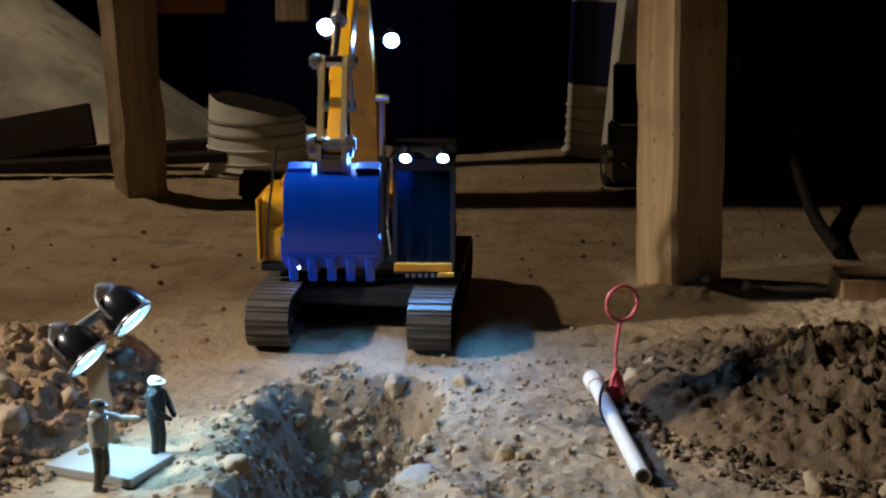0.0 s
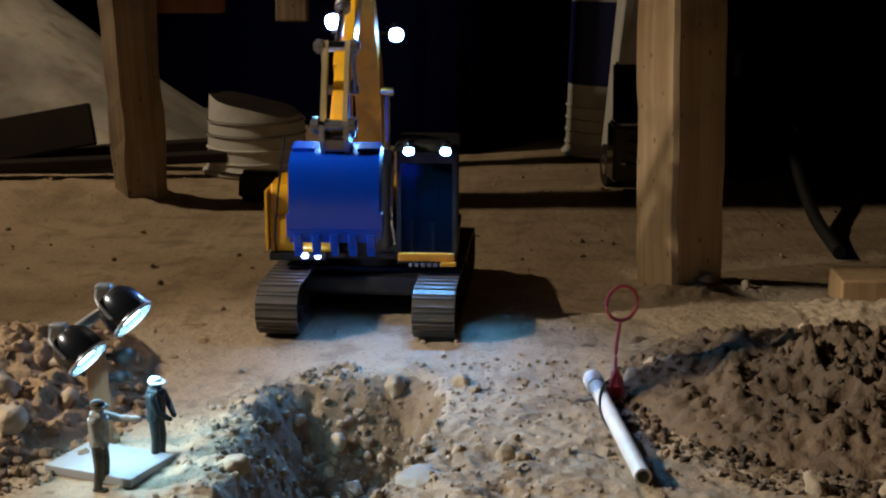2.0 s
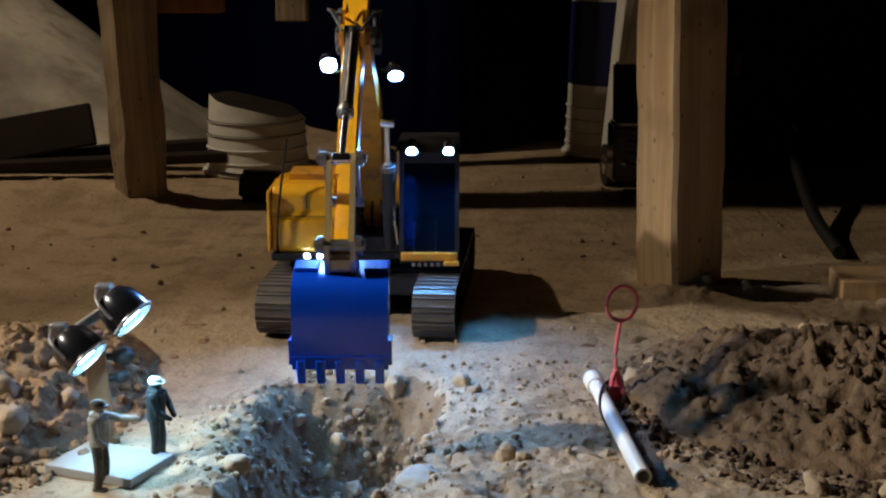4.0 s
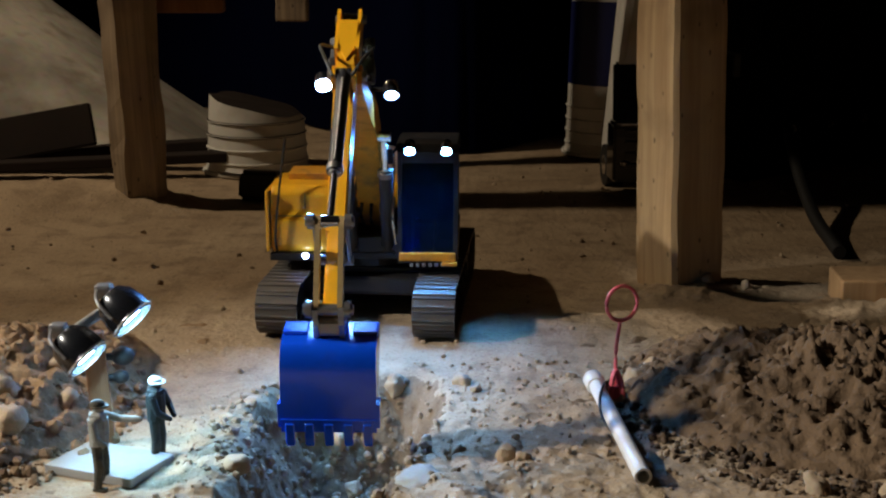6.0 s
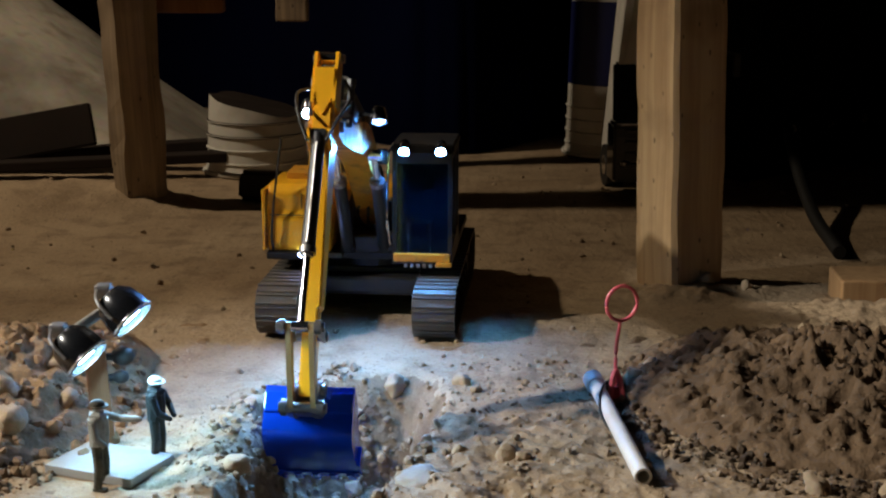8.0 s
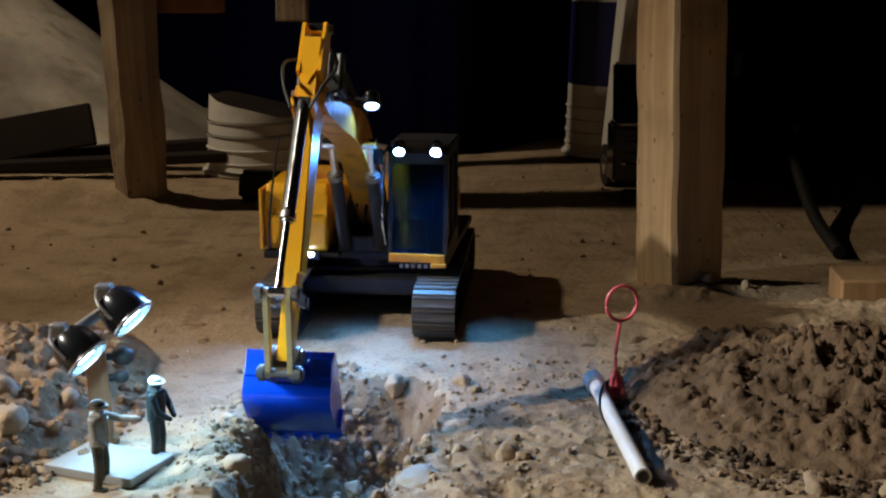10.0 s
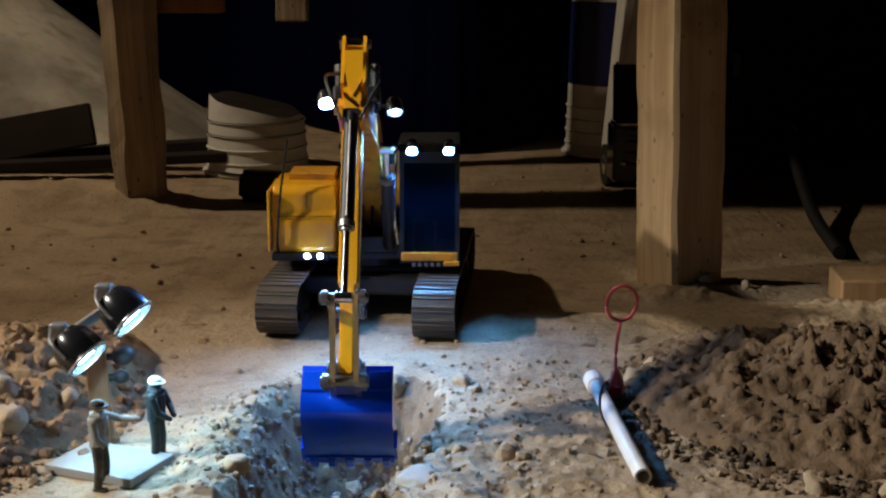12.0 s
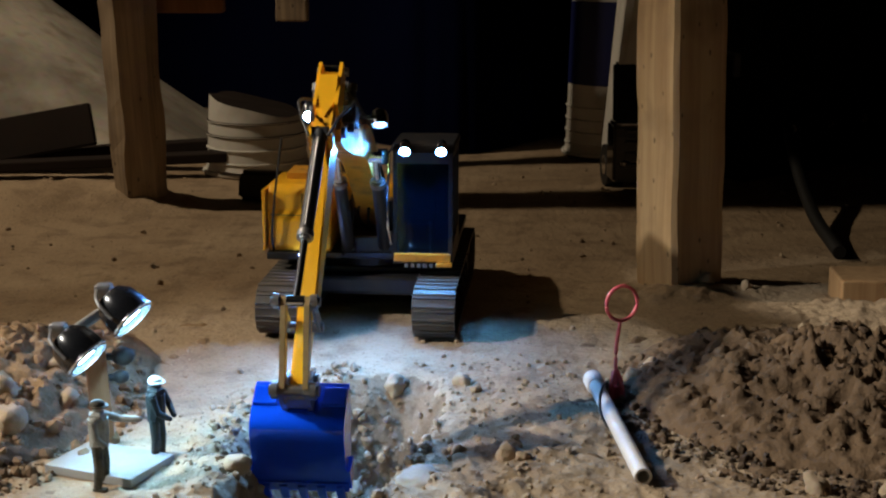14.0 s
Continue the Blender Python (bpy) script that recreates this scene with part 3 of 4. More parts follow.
    tube(bm, arc([(x0 - 0.003, yf - 0.001, zb + 0.02), (x0 - 0.006, yf - 0.006, 0.15), (x0 - 0.004, yf + 0.005, 0.225)], 6), 0.0018, 6)
    part("grab_rail", bm, CHROME, cab, "bright metal grab rail beside the cab")
    bm = bmesh.new()
    box(bm, (x0 - 0.012, yf + 0.004, 0.222), (0.013, 0.006, 0.02), 0.002)
    tube(bm, [(x0 - 0.006, yf + 0.006, 0.225), (x0 + 0.003, yf + 0.012, 0.238)], 0.0016, 6)
    part("mirror", bm, BLACK, cab, "black rear-view mirror")
    for x in (0.0545, 0.1010):
        led(cab, "cab_light", (x, yf + 0.0005, zt + 0.003), (0, -1, -0.85), 0.0072, 0.0068)
        lens(cab, (x, yf + 0.0005, zt + 0.003), (0, -1, -0.85), 0.0062, LED_CAB)
    return house, cab


def build_boom(root):
    """Boom in its own frame: foot pin at the origin, tip pin at (0, -BOOM, 0), up is z."""
    bm = bmesh.new()
    top = arc([(0, 0.012, 0.016), (0, -0.10, 0.058), (0, -0.19, 0.066), (0, -0.30, 0.030), (0, -BOOM + 0.02, 0.014)], 6)
    low = arc([(0, 0.012, -0.014), (0, -0.10, 0.012), (0, -0.19, 0.022), (0, -0.30, 0.000), (0, -BOOM + 0.02, -0.012)], 6)
    prism(bm, [(p.y, p.z) for p in top] + [(p.y, p.z) for p in reversed(low)], -0.0165, 0.0165)
    edges = [e for e in bm.edges if abs(e.verts[0].co.x - e.verts[1].co.x) < 1e-6]
    bmesh.ops.bevel(bm, geom=edges, offset=0.0025, segments=2, affect="EDGES")
    for x in (-0.0125, 0.0125):
        prism(bm, [(-BOOM + 0.03, -0.011), (-BOOM + 0.03, 0.013), (-BOOM - 0.004, 0.011), (-BOOM - 0.011, 0.0), (-BOOM - 0.004, -0.011)], x - 0.004, x + 0.004)
    boom = part("boom", bm, YELLOW_WORN, root, "worn yellow box-section boom")
    bm = bmesh.new()
    cyl(bm, (-0.021, -BOOM, 0), (0.021, -BOOM, 0), 0.006)
    part("pin", bm, STEEL, boom)
    bm = bmesh.new()
    cyl(bm, (-0.022, 0, 0), (0.022, 0, 0), 0.007)
    part("pin", bm, STEEL, boom)
    bm = bmesh.new()
    for i, x in enumerate((-0.012, -0.004, 0.004, 0.012)):
        tube(bm, arc([(x, -0.03, 0.036), (x, -0.11, 0.072), (x, -0.19, 0.078), (x, -0.30, 0.044), (x * 1.4, -0.345, 0.050 + 0.004 * i)], 5), 0.0024, 6)
    part("hose", bm, RUBBER, boom, "black hydraulic hoses along the boom")
    bm = bmesh.new()
    for x in (-0.02, -0.008, 0.008, 0.02):
        cyl(bm, (x, -0.352, 0.012), (x, -0.352, 0.058), 0.0042, seg=10)
        cyl(bm, (x, -0.352, 0.058), (x, -0.352, 0.066), 0.0055, seg=8)
    box(bm, (0, -0.345, 0.03), (0.052, 0.03, 0.02), 0.003)
    part("hose_clamp", bm, BLACK, boom, "dark hose fittings near the boom tip")
    # lights on a bracket
    bm = bmesh.new()
    box(bm, (-0.003, -0.243, 0.060), (0.084, 0.004, 0.004))
    part("light_bracket", bm, BLACK, boom)
    for x, y, z, r, aim, glow in ((-0.0436, -0.2575, 0.0630, 0.0088, (0.20, -0.45, -1.0), LED_BIG), (-0.008, -0.206, 0.0775, 0.0034, (-0.25, -1.0, -0.35), LED_TOP),
                                  (0.0370, -0.2440, 0.0590, 0.0092, (0.10, -0.10, -1.0), LED_SIDE)):
        led(boom, "boom_light", (x, y, z), aim, r, r * 0.95)
        lens(boom, (x, y, z), aim, r * 0.93, glow)
    return boom


def build_stick(root):
    """Stick in its own frame: boom pin at the origin, bucket pin at (0, 0, -STICK), outer side towards -y."""
    bm = bmesh.new()
    prism(bm, [(-0.020, 0.030), (0.012, 0.026), (0.020, 0.0), (0.016, -0.03), (0.011, -0.20), (-0.012, -0.20), (-0.022, -0.05)], -0.0105, 0.0105)
    prism(bm, [(0.011, -0.198), (0.009, -STICK - 0.008), (-0.009, -STICK - 0.008), (-0.012, -0.198)], -0.0078, 0.0078)
    edges = [e for e in bm.edges if abs(e.verts[0].co.x - e.verts[1].co.x) < 1e-6]
    bmesh.ops.bevel(bm, geom=edges, offset=0.002, segments=2, affect="EDGES")
    stick = part("stick", bm, YELLOW, root, "yellow dipper stick with black bucket cylinder")
    # fork at the top end, with a pointed face plate
    bm = bmesh.new()
    prism(bm, [(-0.022, 0.026), (0.008, 0.026), (0.008, 0.060), (-0.022, 0.060)], -0.0102, 0.0102)
    for x in (-0.0115, 0.0115):
        prism(bm, [(-0.024, 0.020), (0.010, 0.012), (0.008, 0.078), (0.0, 0.083), (-0.016, 0.080)], x - 0.0018, x + 0.0018)
    tip = [bm.verts.new(v) for v in ((-0.0102, -0.022, 0.0265), (0.0102, -0.022, 0.0265), (0.0, -0.0225, 0.006), (-0.0102, -0.010, 0.0265), (0.0102, -0.010, 0.0265), (0.0, -0.010, 0.006))]
    for f in ((0, 1, 2), (5, 4, 3), (0, 2, 5, 3), (1, 4, 5, 2), (0, 3, 4, 1)):
        bm.faces.new([tip[i] for i in f])
    part("fork", bm, YELLOW, stick, "yellow forked upper end of the stick")
    for w, y, z, rad in ((0.017, 0.0, 0.078, 0.005), (0.012, -0.031, -0.020, 0.004), (0.018, 0.0, -STICK, 0.006), (0.019, -0.004, -STICK + 0.055, 0.005)):
        bm = bmesh.new()
        cyl(bm, (-w, y, z), (w, y, z), rad)
        part("pin", bm, STEEL, stick)
    bm = bmesh.new()
    for s in (-1, 1):
        prism(bm, [(-0.019, -0.008), (-0.019, -0.034), (-0.036, -0.026), (-0.036, -0.014)], s * 0.0105 - 0.002, s * 0.011 + 0.002)
    part("cylinder_bracket", bm, YELLOW, stick)
    bm = bmesh.new()
    tube(bm, arc([(-0.016, 0.015, 0.05), (-0.030, -0.01, 0.035), (-0.022, -0.038, 0.0), (-0.010, -0.042, -0.03)], 6), 0.0018, 6)
    tube(bm, arc([(0.016, 0.015, 0.06), (0.028, -0.012, 0.03), (0.020, -0.038, -0.005), (0.010, -0.042, -0.03)], 6), 0.0018, 6)
    part("hose", bm, RUBBER, stick, "black looped hydraulic hoses")
    return stick


BUCKET_W = 0.0925
PROFILE = [(0.012, -0.0148), (-0.006, -0.0174), (-0.0216, -0.0194), (-0.0335, -0.0232), (-0.0403, -0.0298), (-0.0443, -0.0410), (-0.0467, -0.0598),
           (-0.0472, -0.0814), (-0.0458, -0.1048)]


def build_bucket(root):
    """Bucket with its pin at the origin, the floor plate upright on the -y side and the teeth down."""
    bm = bmesh.new()
    w = BUCKET_W / 2
    fine = [(p.y, p.z) for p in arc([(0, y, z) for y, z in PROFILE], 3)]
    inner = []
    for i, (y, z) in enumerate(fine):
        a, b = fine[max(i - 1, 0)], fine[min(i + 1, len(fine) - 1)]
        d = Vector((b[0] - a[0], b[1] - a[1])).normalized()
        inner.append((y - d.y * 0.003, z + d.x * 0.003))
    prism(bm, fine + inner[::-1], -w, w)
    bucket = smooth(part("bucket", bm, BLUE, root, "glossy blue digging bucket with teeth"), 50)
    for s in (-1, 1):
        bm = bmesh.new()
        x = s * (w - 0.0018)
        prism(bm, [(y + 0.0005, z - 0.0005) for y, z in fine] + [(-0.016, -0.086), (0.008, -0.042), (0.014, -0.024)], x - 0.0015, x + 0.0015)
        part("side_plate", bm, BLUE, bucket)
        bm = bmesh.new()
        x = s * (w + 0.0012)
        prism(bm, [(-0.0472, -0.078), (-0.0458, -0.103), (-0.039, -0.101), (-0.022, -0.087), (-0.024, -0.080)], x - 0.002, x + 0.002)
        part("side_cutter", bm, BLUE, bucket)
    bm = bmesh.new()
    prism(bm, [(-0.0485, -0.094), (-0.0465, -0.1075), (-0.0425, -0.1075), (-0.0435, -0.094)], -w, w)
    part("cutting_edge", bm, BLUE, bucket)
    for i in range(5):
        x = -w + 0.0085 + i * (2 * w - 0.017) / 4
        bm = bmesh.new()
        prism(bm, [(-0.0500, -0.098), (-0.0480, -0.113), (-0.0440, -0.1236), (-0.0420, -0.113), (-0.0410, -0.098)], x - 0.0044, x + 0.0044)
        bmesh.ops.bevel(bm, geom=list(bm.edges), offset=0.0009, segments=1, affect="EDGES")
        part("tooth", bm, BLUE, bucket, "blunt blue tooth with worn tip")
    for s in (-1, 1):
        bm = bmesh.new()
        box(bm, (s * 0.034, -0.006, -0.0158), (0.024, 0.022, 0.005), 0.0016, pose(0, 0, 0, 8, 0, 0))
        part("wear_pad", bm, BLUE, bucket)
    bm = bmesh.new()
    for x in (-0.0125, 0.0125):
        prism(bm, [(-0.0315, 0.012), (-0.026, 0.018), (-0.020, 0.017), (0.004, 0.009), (0.010, 0.002), (0.008, -0.0165), (-0.022, -0.0195), (-0.029, -0.004)], x - 0.0026, x + 0.0026)
    box(bm, (0, -0.014, -0.010), (0.026, 0.016, 0.016), 0.003)
    cyl(bm, (-0.019, 0, 0), (0.019, 0, 0), 0.0068)
    cyl(bm, (-0.019, -0.025, 0.011), (0.019, -0.025, 0.011), 0.0055)
    part("coupler", bm, STEEL, bucket, "dirty bare-steel coupler ears and pins")
    return bucket


def build_cylinder(root, name, r, barrel, rod, label):
    """Barrel and rod along -y from the origin; they are placed apart and aim at each other."""
    bm = bmesh.new()
    cyl(bm, (0, 0.0, 0), (0, -barrel, 0), r, seg=16)
    cyl(bm, (-r * 1.1, 0, 0), (r * 1.1, 0, 0), r * 0.9)
    a = smooth(part(name, bm, BLACK, root, label))
    bm = bmesh.new()
    cyl(bm, (0, -barrel, 0), (0, -barrel - 0.007, 0), r * 1.18, seg=16)
    cyl(bm, (0, -barrel - 0.007, 0), (0, -barrel - 0.010, 0), r * 0.8, seg=16)
    smooth(part("gland", bm, STEEL, a, "bare-steel gland nut"))
    bm = bmesh.new()
    cyl(bm, (0, -0.012, r * 0.9), (0, -barrel + 0.004, r * 0.9), r * 0.22, seg=8)
    part("feed_pipe", bm, STEEL, a, "thin steel feed pipe")
    bm = bmesh.new()
    cyl(bm, (0, 0, 0), (0, rod, 0), r * 0.5, seg=14)
    cyl(bm, (-r * 1.1, 0, 0), (r * 1.1, 0, 0), r * 0.8)
    b = smooth(part("piston_rod", bm, CHROME, root, "bright chrome piston rod"))
    return a, b


def build_excavator():
    root = thing("excavator", "yellow scale-model tracked excavator with a blue bucket and lit lamps", "excavator")
    m = {"root": root, "tracks": build_tracks(root), "boom": build_boom(root), "stick": build_stick(root),
         "bucket": build_bucket(root)}
    m["house"], m["cab"] = build_house(root)
    m["lift"] = [build_cylinder(root, "boom_cylinder", 0.0085, 0.115, 0.125, "black boom lift cylinder") for _ in range(2)]
    m["crowd"] = build_cylinder(root, "stick_cylinder", 0.0095, 0.15, 0.16, "black stick cylinder on top of the boom")
    m["curl"] = build_cylinder(root, "bucket_cylinder", 0.0074, 0.128, 0.135, "black bucket cylinder on the stick")
    links = []
    for x in (-0.0155, 0.0155):
        bm = bmesh.new()
        prism(bm, [(-0.006, 0.004), (-0.006, -0.004), (0.004, -0.0065), (0.056, -0.0065), (0.062, 0.0), (0.056, 0.0065), (0.004, 0.0065)], x - 0.0013, x + 0.0013)
        links.append(part("rocker_link", bm, STEEL, root, "worn bare-steel rocker link"))
    bm = bmesh.new()
    for x in (-0.0115, 0.0115):
        prism(bm, [(-0.005, -0.004), (0.004, -0.006), (0.083, -0.006), (0.088, 0.0), (0.083, 0.006), (0.0, 0.006)], x - 0.0026, x + 0.0026)
    push = part("push_link", bm, WORN_LINK, root, "worn pale yellow push link with bare-steel pin ends")
    for reach, r in ((0.0, 0.006), (0.085, 0.007)):
        bm = bmesh.new()
        cyl(bm, (-0.024, reach, 0), (0.024, reach, 0), r * 0.8)
        for x in (-0.0185, 0.0185):
            cyl(bm, (x - 0.003, reach, 0), (x + 0.003, reach, 0), r * 1.25)
        smooth(part("pin", bm, STEEL, push, "bare-steel pin"), 40)
    m["links"], m["push"] = links, push
    return m


MACHINE = build_excavator()


# ---- site things ----
def site_lamp():
    """Twin work lights on a wooden stake; they light the slab and the pit's left bank."""
    root = thing("work_lamp", "twin black work lights on a wooden stake in the soil", "work lamp", pose(-0.347, 1.268, 0))
    bm = bmesh.new()
    box(bm, (0.004, 0.020, 0.040), (0.021, 0.012, 0.15), 0.0015, pose(0, 0, 0, 0, -3, 12))
    part("stake", bm, RED_WOOD, root, "reddish brown wooden stake")
    bm = bmesh.new()
    box(bm, (0.004, 0.018, 0.131), (0.082, 0.008, 0.010), 0.002, pose(0, 0, 0, 0, -33, 8))
    part("bar", bm, GREY, root, "dull silver cross bar")
    for at in ((0.006, -0.030, 0.104), (0.045, -0.004, 0.136)):
        d = Vector((0.72, -0.235, -0.65)).normalized()
        c = Vector(at)
        bm = bmesh.new()
        q = d.to_track_quat("Z", "Y").to_matrix().to_4x4()
        prof = [(0.004, -0.034), (0.014, -0.031), (0.021, -0.022), (0.0235, -0.008), (0.0235, 0.002), (0.0215, 0.004), (0.0215, 0.001), (0.0205, -0.008), (0.0178, -0.013)]
        rings = [[bm.verts.new(Matrix.Translation(c) @ q @ Vector((r * math.cos(k * math.pi / 10), r * math.sin(k * math.pi / 10), z))) for k in range(20)] for r, z in prof]
        for a, b in zip(rings, rings[1:]):
            for k in range(20):
                bm.faces.new((a[k], a[(k + 1) % 20], b[(k + 1) % 20], b[k]))
        bm.faces.new(rings[0])
        sh = smooth(part("lamp_shell", bm, SHELL, root, "glossy black domed lamp shell"))
        bm = bmesh.new()
        cyl(bm, c - d * 0.0055, c - d * 0.0035, 0.0196, seg=20)
        part("lens", bm, LED_TOWER, sh, "white glowing lens")
        bm = bmesh.new()
        box(bm, c - d * 0.038, (0.016, 0.016, 0.014), 0.003, None)
        part("socket", bm, GREY, sh)
        bm = bmesh.new()
        tube(bm, [c + q.to_3x3() @ Vector((0.0238 * math.cos(k * math.pi / 14), 0.0238 * math.sin(k * math.pi / 14), 0.0015)) for k in range(29)], 0.0013, 6)
        smooth(part("rim", bm, CHROME, sh, "bright metal rim"), 60)
        bm = bmesh.new()
        for k in (-1, 1):
            tube(bm, arc([c + q.to_3x3() @ Vector((0.0245 * k, 0, -0.008)), c + q.to_3x3() @ Vector((0.022 * k, 0, -0.030)), c + q.to_3x3() @ Vector((0.006 * k, 0, -0.043))], 5), 0.0018, 6)
        part("yoke", bm, GREY, sh, "dull silver yoke")
    for at, rad in (((0.027, 0.026, 0.088), 0.011), ((0.024, 0.026, 0.066), 0.008)):
        bm = bmesh.new()
        ball(bm, at, rad, (1.1, 0.8, 0.9))
        cyl(bm, (0.006, 0.022, at[2]), at, 0.004, seg=8)
        smooth(part("clamp_knob", bm, RUBBER, root, "black clamp knob on the stake"))


site_lamp()


def figure(x, y, z, turn, tall, suit, top, hat, reach):
    """A small moulded site figure in one plain mesh."""
    h = tall
    bm = bmesh.new()

    def limb(pts, r0, r1):
        for i in range(len(pts) - 1):
            f0, f1 = i / (len(pts) - 1), (i + 1) / (len(pts) - 1)
            cyl(bm, pts[i], pts[i + 1], r0 + (r1 - r0) * f0, r0 + (r1 - r0) * f1, 10)
            ball(bm, pts[i + 1], r0 + (r1 - r0) * f1, sub=1)

    for s in (-1, 1):
        limb([(s * 0.060 * h, 0, 0.50 * h), (s * 0.090 * h, -0.02 * h, 0.27 * h), (s * 0.110 * h, 0.0, 0.03 * h)], 0.064 * h, 0.042 * h)
        box(bm, (s * 0.110 * h, -0.03 * h, 0.022 * h), (0.08 * h, 0.15 * h, 0.045 * h), 0.008 * h)
    limb([(0, 0, 0.48 * h), (0, -0.005 * h, 0.64 * h), (0, 0.0, 0.80 * h)], 0.105 * h, 0.115 * h)
    ball(bm, (0, 0, 0.79 * h), 0.1 * h, (1.35, 0.8, 0.7))
    limb([(0, 0, 0.82 * h), (0, -0.01 * h, 0.87 * h)], 0.04 * h, 0.04 * h)
    ball(bm, (0, -0.012 * h, 0.92 * h), 0.066 * h, (0.9, 1.0, 1.15))
    if reach:
        limb([(-0.15 * h, 0, 0.79 * h), (-0.19 * h, -0.05 * h, 0.63 * h), (-0.17 * h, -0.14 * h, 0.55 * h)], 0.05 * h, 0.032 * h)
        limb([(0.15 * h, 0, 0.79 * h), (0.20 * h, -0.18 * h, 0.73 * h), (0.19 * h, -0.40 * h, 0.74 * h)], 0.05 * h, 0.032 * h)
    else:
        for s in (-1, 1):
            limb([(s * 0.145 * h, -0.02 * h, 0.79 * h), (s * 0.17 * h, -0.09 * h, 0.63 * h), (s * 0.06 * h, -0.19 * h, 0.53 * h)], 0.05 * h, 0.030 * h)
    bm.faces.ensure_lookup_table()
    hat_from = len(bm.faces)
    ball(bm, (0, -0.005 * h, 0.955 * h), 0.080 * h, (0.95, 1.1, 0.72))
    cyl(bm, (0, -0.03 * h, 0.935 * h), (0, -0.03 * h, 0.948 * h), 0.095 * h, seg=16)
    for i, f in enumerate(bm.faces):
        zc = f.calc_center_median().z / h
        f.material_index = 2 if i >= hat_from else 1 if zc > 0.55 else 0
    name = "site_figure"
    ob = smooth(part(name, bm, suit))
    ob.data.materials.append(top)
    ob.data.materials.append(hat)
    ob.matrix_world = pose(x, y, z, 0, 0, turn)
    return ob


tagged(figure(-0.280, 1.252, height(-0.280, 1.252) - 0.001, 80, 0.086, CLOTH, CLOTH, HELMET, False), "small dark moulded figure with a white helmet standing by the pit", "figurine", "site figures")
tagged(figure(-0.318, 1.180, height(-0.318, 1.180) - 0.001, 82, 0.086, CAMO, PALE, CAMO, True), "small olive and pale moulded figure with outstretched arm beside the slab", "figurine", "site figures")


# added pale lump: the bank's soil corner at the pit rim
def pale_rim_lump():
    bm = bmesh.new()
    lump_mesh(bm, (0, 0, 0), 0.021, 41, 3)
    for v in bm.verts:
        v.co.z = 0.28 * v.co.z
        v.co.x *= 1.25
    ob = smooth(part("pale_rim_lump", bm, RIM_SOIL), 50)
    ob.matrix_world = pose(-0.022, 1.188, height(-0.015, 1.188), 4, -6, 24)
    tagged(ob, "pale flat-topped lump of soil added as the bank's corner at the rim of the pit", "stone")


pale_rim_lump()


def slab():
    bm = bmesh.new()
    box(bm, (0, 0, 0.004), (0.098, 0.072, 0.009), 0.0012)
    ob = part("paving_tile", bm, TILE)
    ob.matrix_world = pose(-0.321, 1.226, -0.003, -1.0, 0, -22)
    tagged(ob, "off-white square stone tile lying on the soil", "tile")


slab()


def pipe():
    root = thing("plastic_pipe", "white plastic pipe with a collar and black cord, lying on soil", "pipe")
    a, b = Vector((0.1685, 1.452, 0.0098)), Vector((0.1845, 1.168, 0.0115))
    d = (b - a).normalized()
    q = d.to_track_quat("Z", "Y")
    bm = bmesh.new()

    def ring(p, r):
        return [bm.verts.new(p + q @ Vector((r * math.cos(k * math.pi / 12), r * math.sin(k * math.pi / 12), 0))) for k in range(24)]

    rings = [ring(a, 0.0060), ring(a, 0.0082), ring(b, 0.0082), ring(b, 0.0060), ring(a, 0.0060)]
    for r, s in zip(rings, rings[1:]):
        for k in range(24):
            bm.faces.new((r[k], r[(k + 1) % 24], s[(k + 1) % 24], s[k]))
    smooth(part("tube", bm, PVC, root), 40)
    bm = bmesh.new()
    rings = [ring(a - d * 0.004, 0.006), ring(a - d * 0.004, 0.0098), ring(a - d * 0.002, 0.0108), ring(a + d * 0.022, 0.0108), ring(a + d * 0.024, 0.0098), ring(a + d * 0.024, 0.0083)]
    for r, s in zip(rings, rings[1:]):
        for k in range(24):
            bm.faces.new((r[k], r[(k + 1) % 24], s[(k + 1) % 24], s[k]))
    bm.faces.new(rings[0])
    smooth(part("collar", bm, PVC, root, "white plastic end collar"), 40)
    bm = bmesh.new()
    pts = []
    for i in range(40):
        f = i / 39
        ang = 0.6 + f * 4.2
        pts.append(a + d * (0.03 + 0.13 * f) + q @ Vector((0.0093 * math.cos(ang), 0.0093 * math.sin(ang), 0)))
    tube(bm, pts, 0.0014, 6)
    part("cord", bm, RUBBER, root, "thin black cord wound round the pipe")


pipe()


def ring_stake():
    root = thing("ring_stake", "pink plastic ring on a thin pink stake in the soil", "stake", pose(0.192, 1.425, 0.0, 0, 0, 8))
    bm = bmesh.new()
    tube(bm, [(0.003 + 0.0180 * math.sin(k * math.pi / 20), 0.003 * math.sin(k * math.pi / 20), 0.106 + 0.0195 * math.cos(k * math.pi / 20)) for k in range(41)], 0.0021, 8)
    part("ring", bm, PINK, root)
    bm = bmesh.new()
    tube(bm, arc([(0.002, 0, 0.087), (-0.002, 0, 0.05), (0.0, 0, -0.015)], 8), 0.0021, 8)
    part("stem", bm, PINK, root)
    bm = bmesh.new()
    tube(bm, arc([(-0.007, -0.004, -0.008), (-0.007, -0.006, 0.018), (-0.002, -0.004, 0.030), (0.004, -0.006, 0.012), (0.006, -0.008, -0.01)], 6), 0.003, 8)
    box(bm, (0.0, -0.004, 0.004), (0.012, 0.006, 0.018), 0.002)
    part("foot", bm, PINK, root, "pink clip at the foot of the stake")


ring_stake()


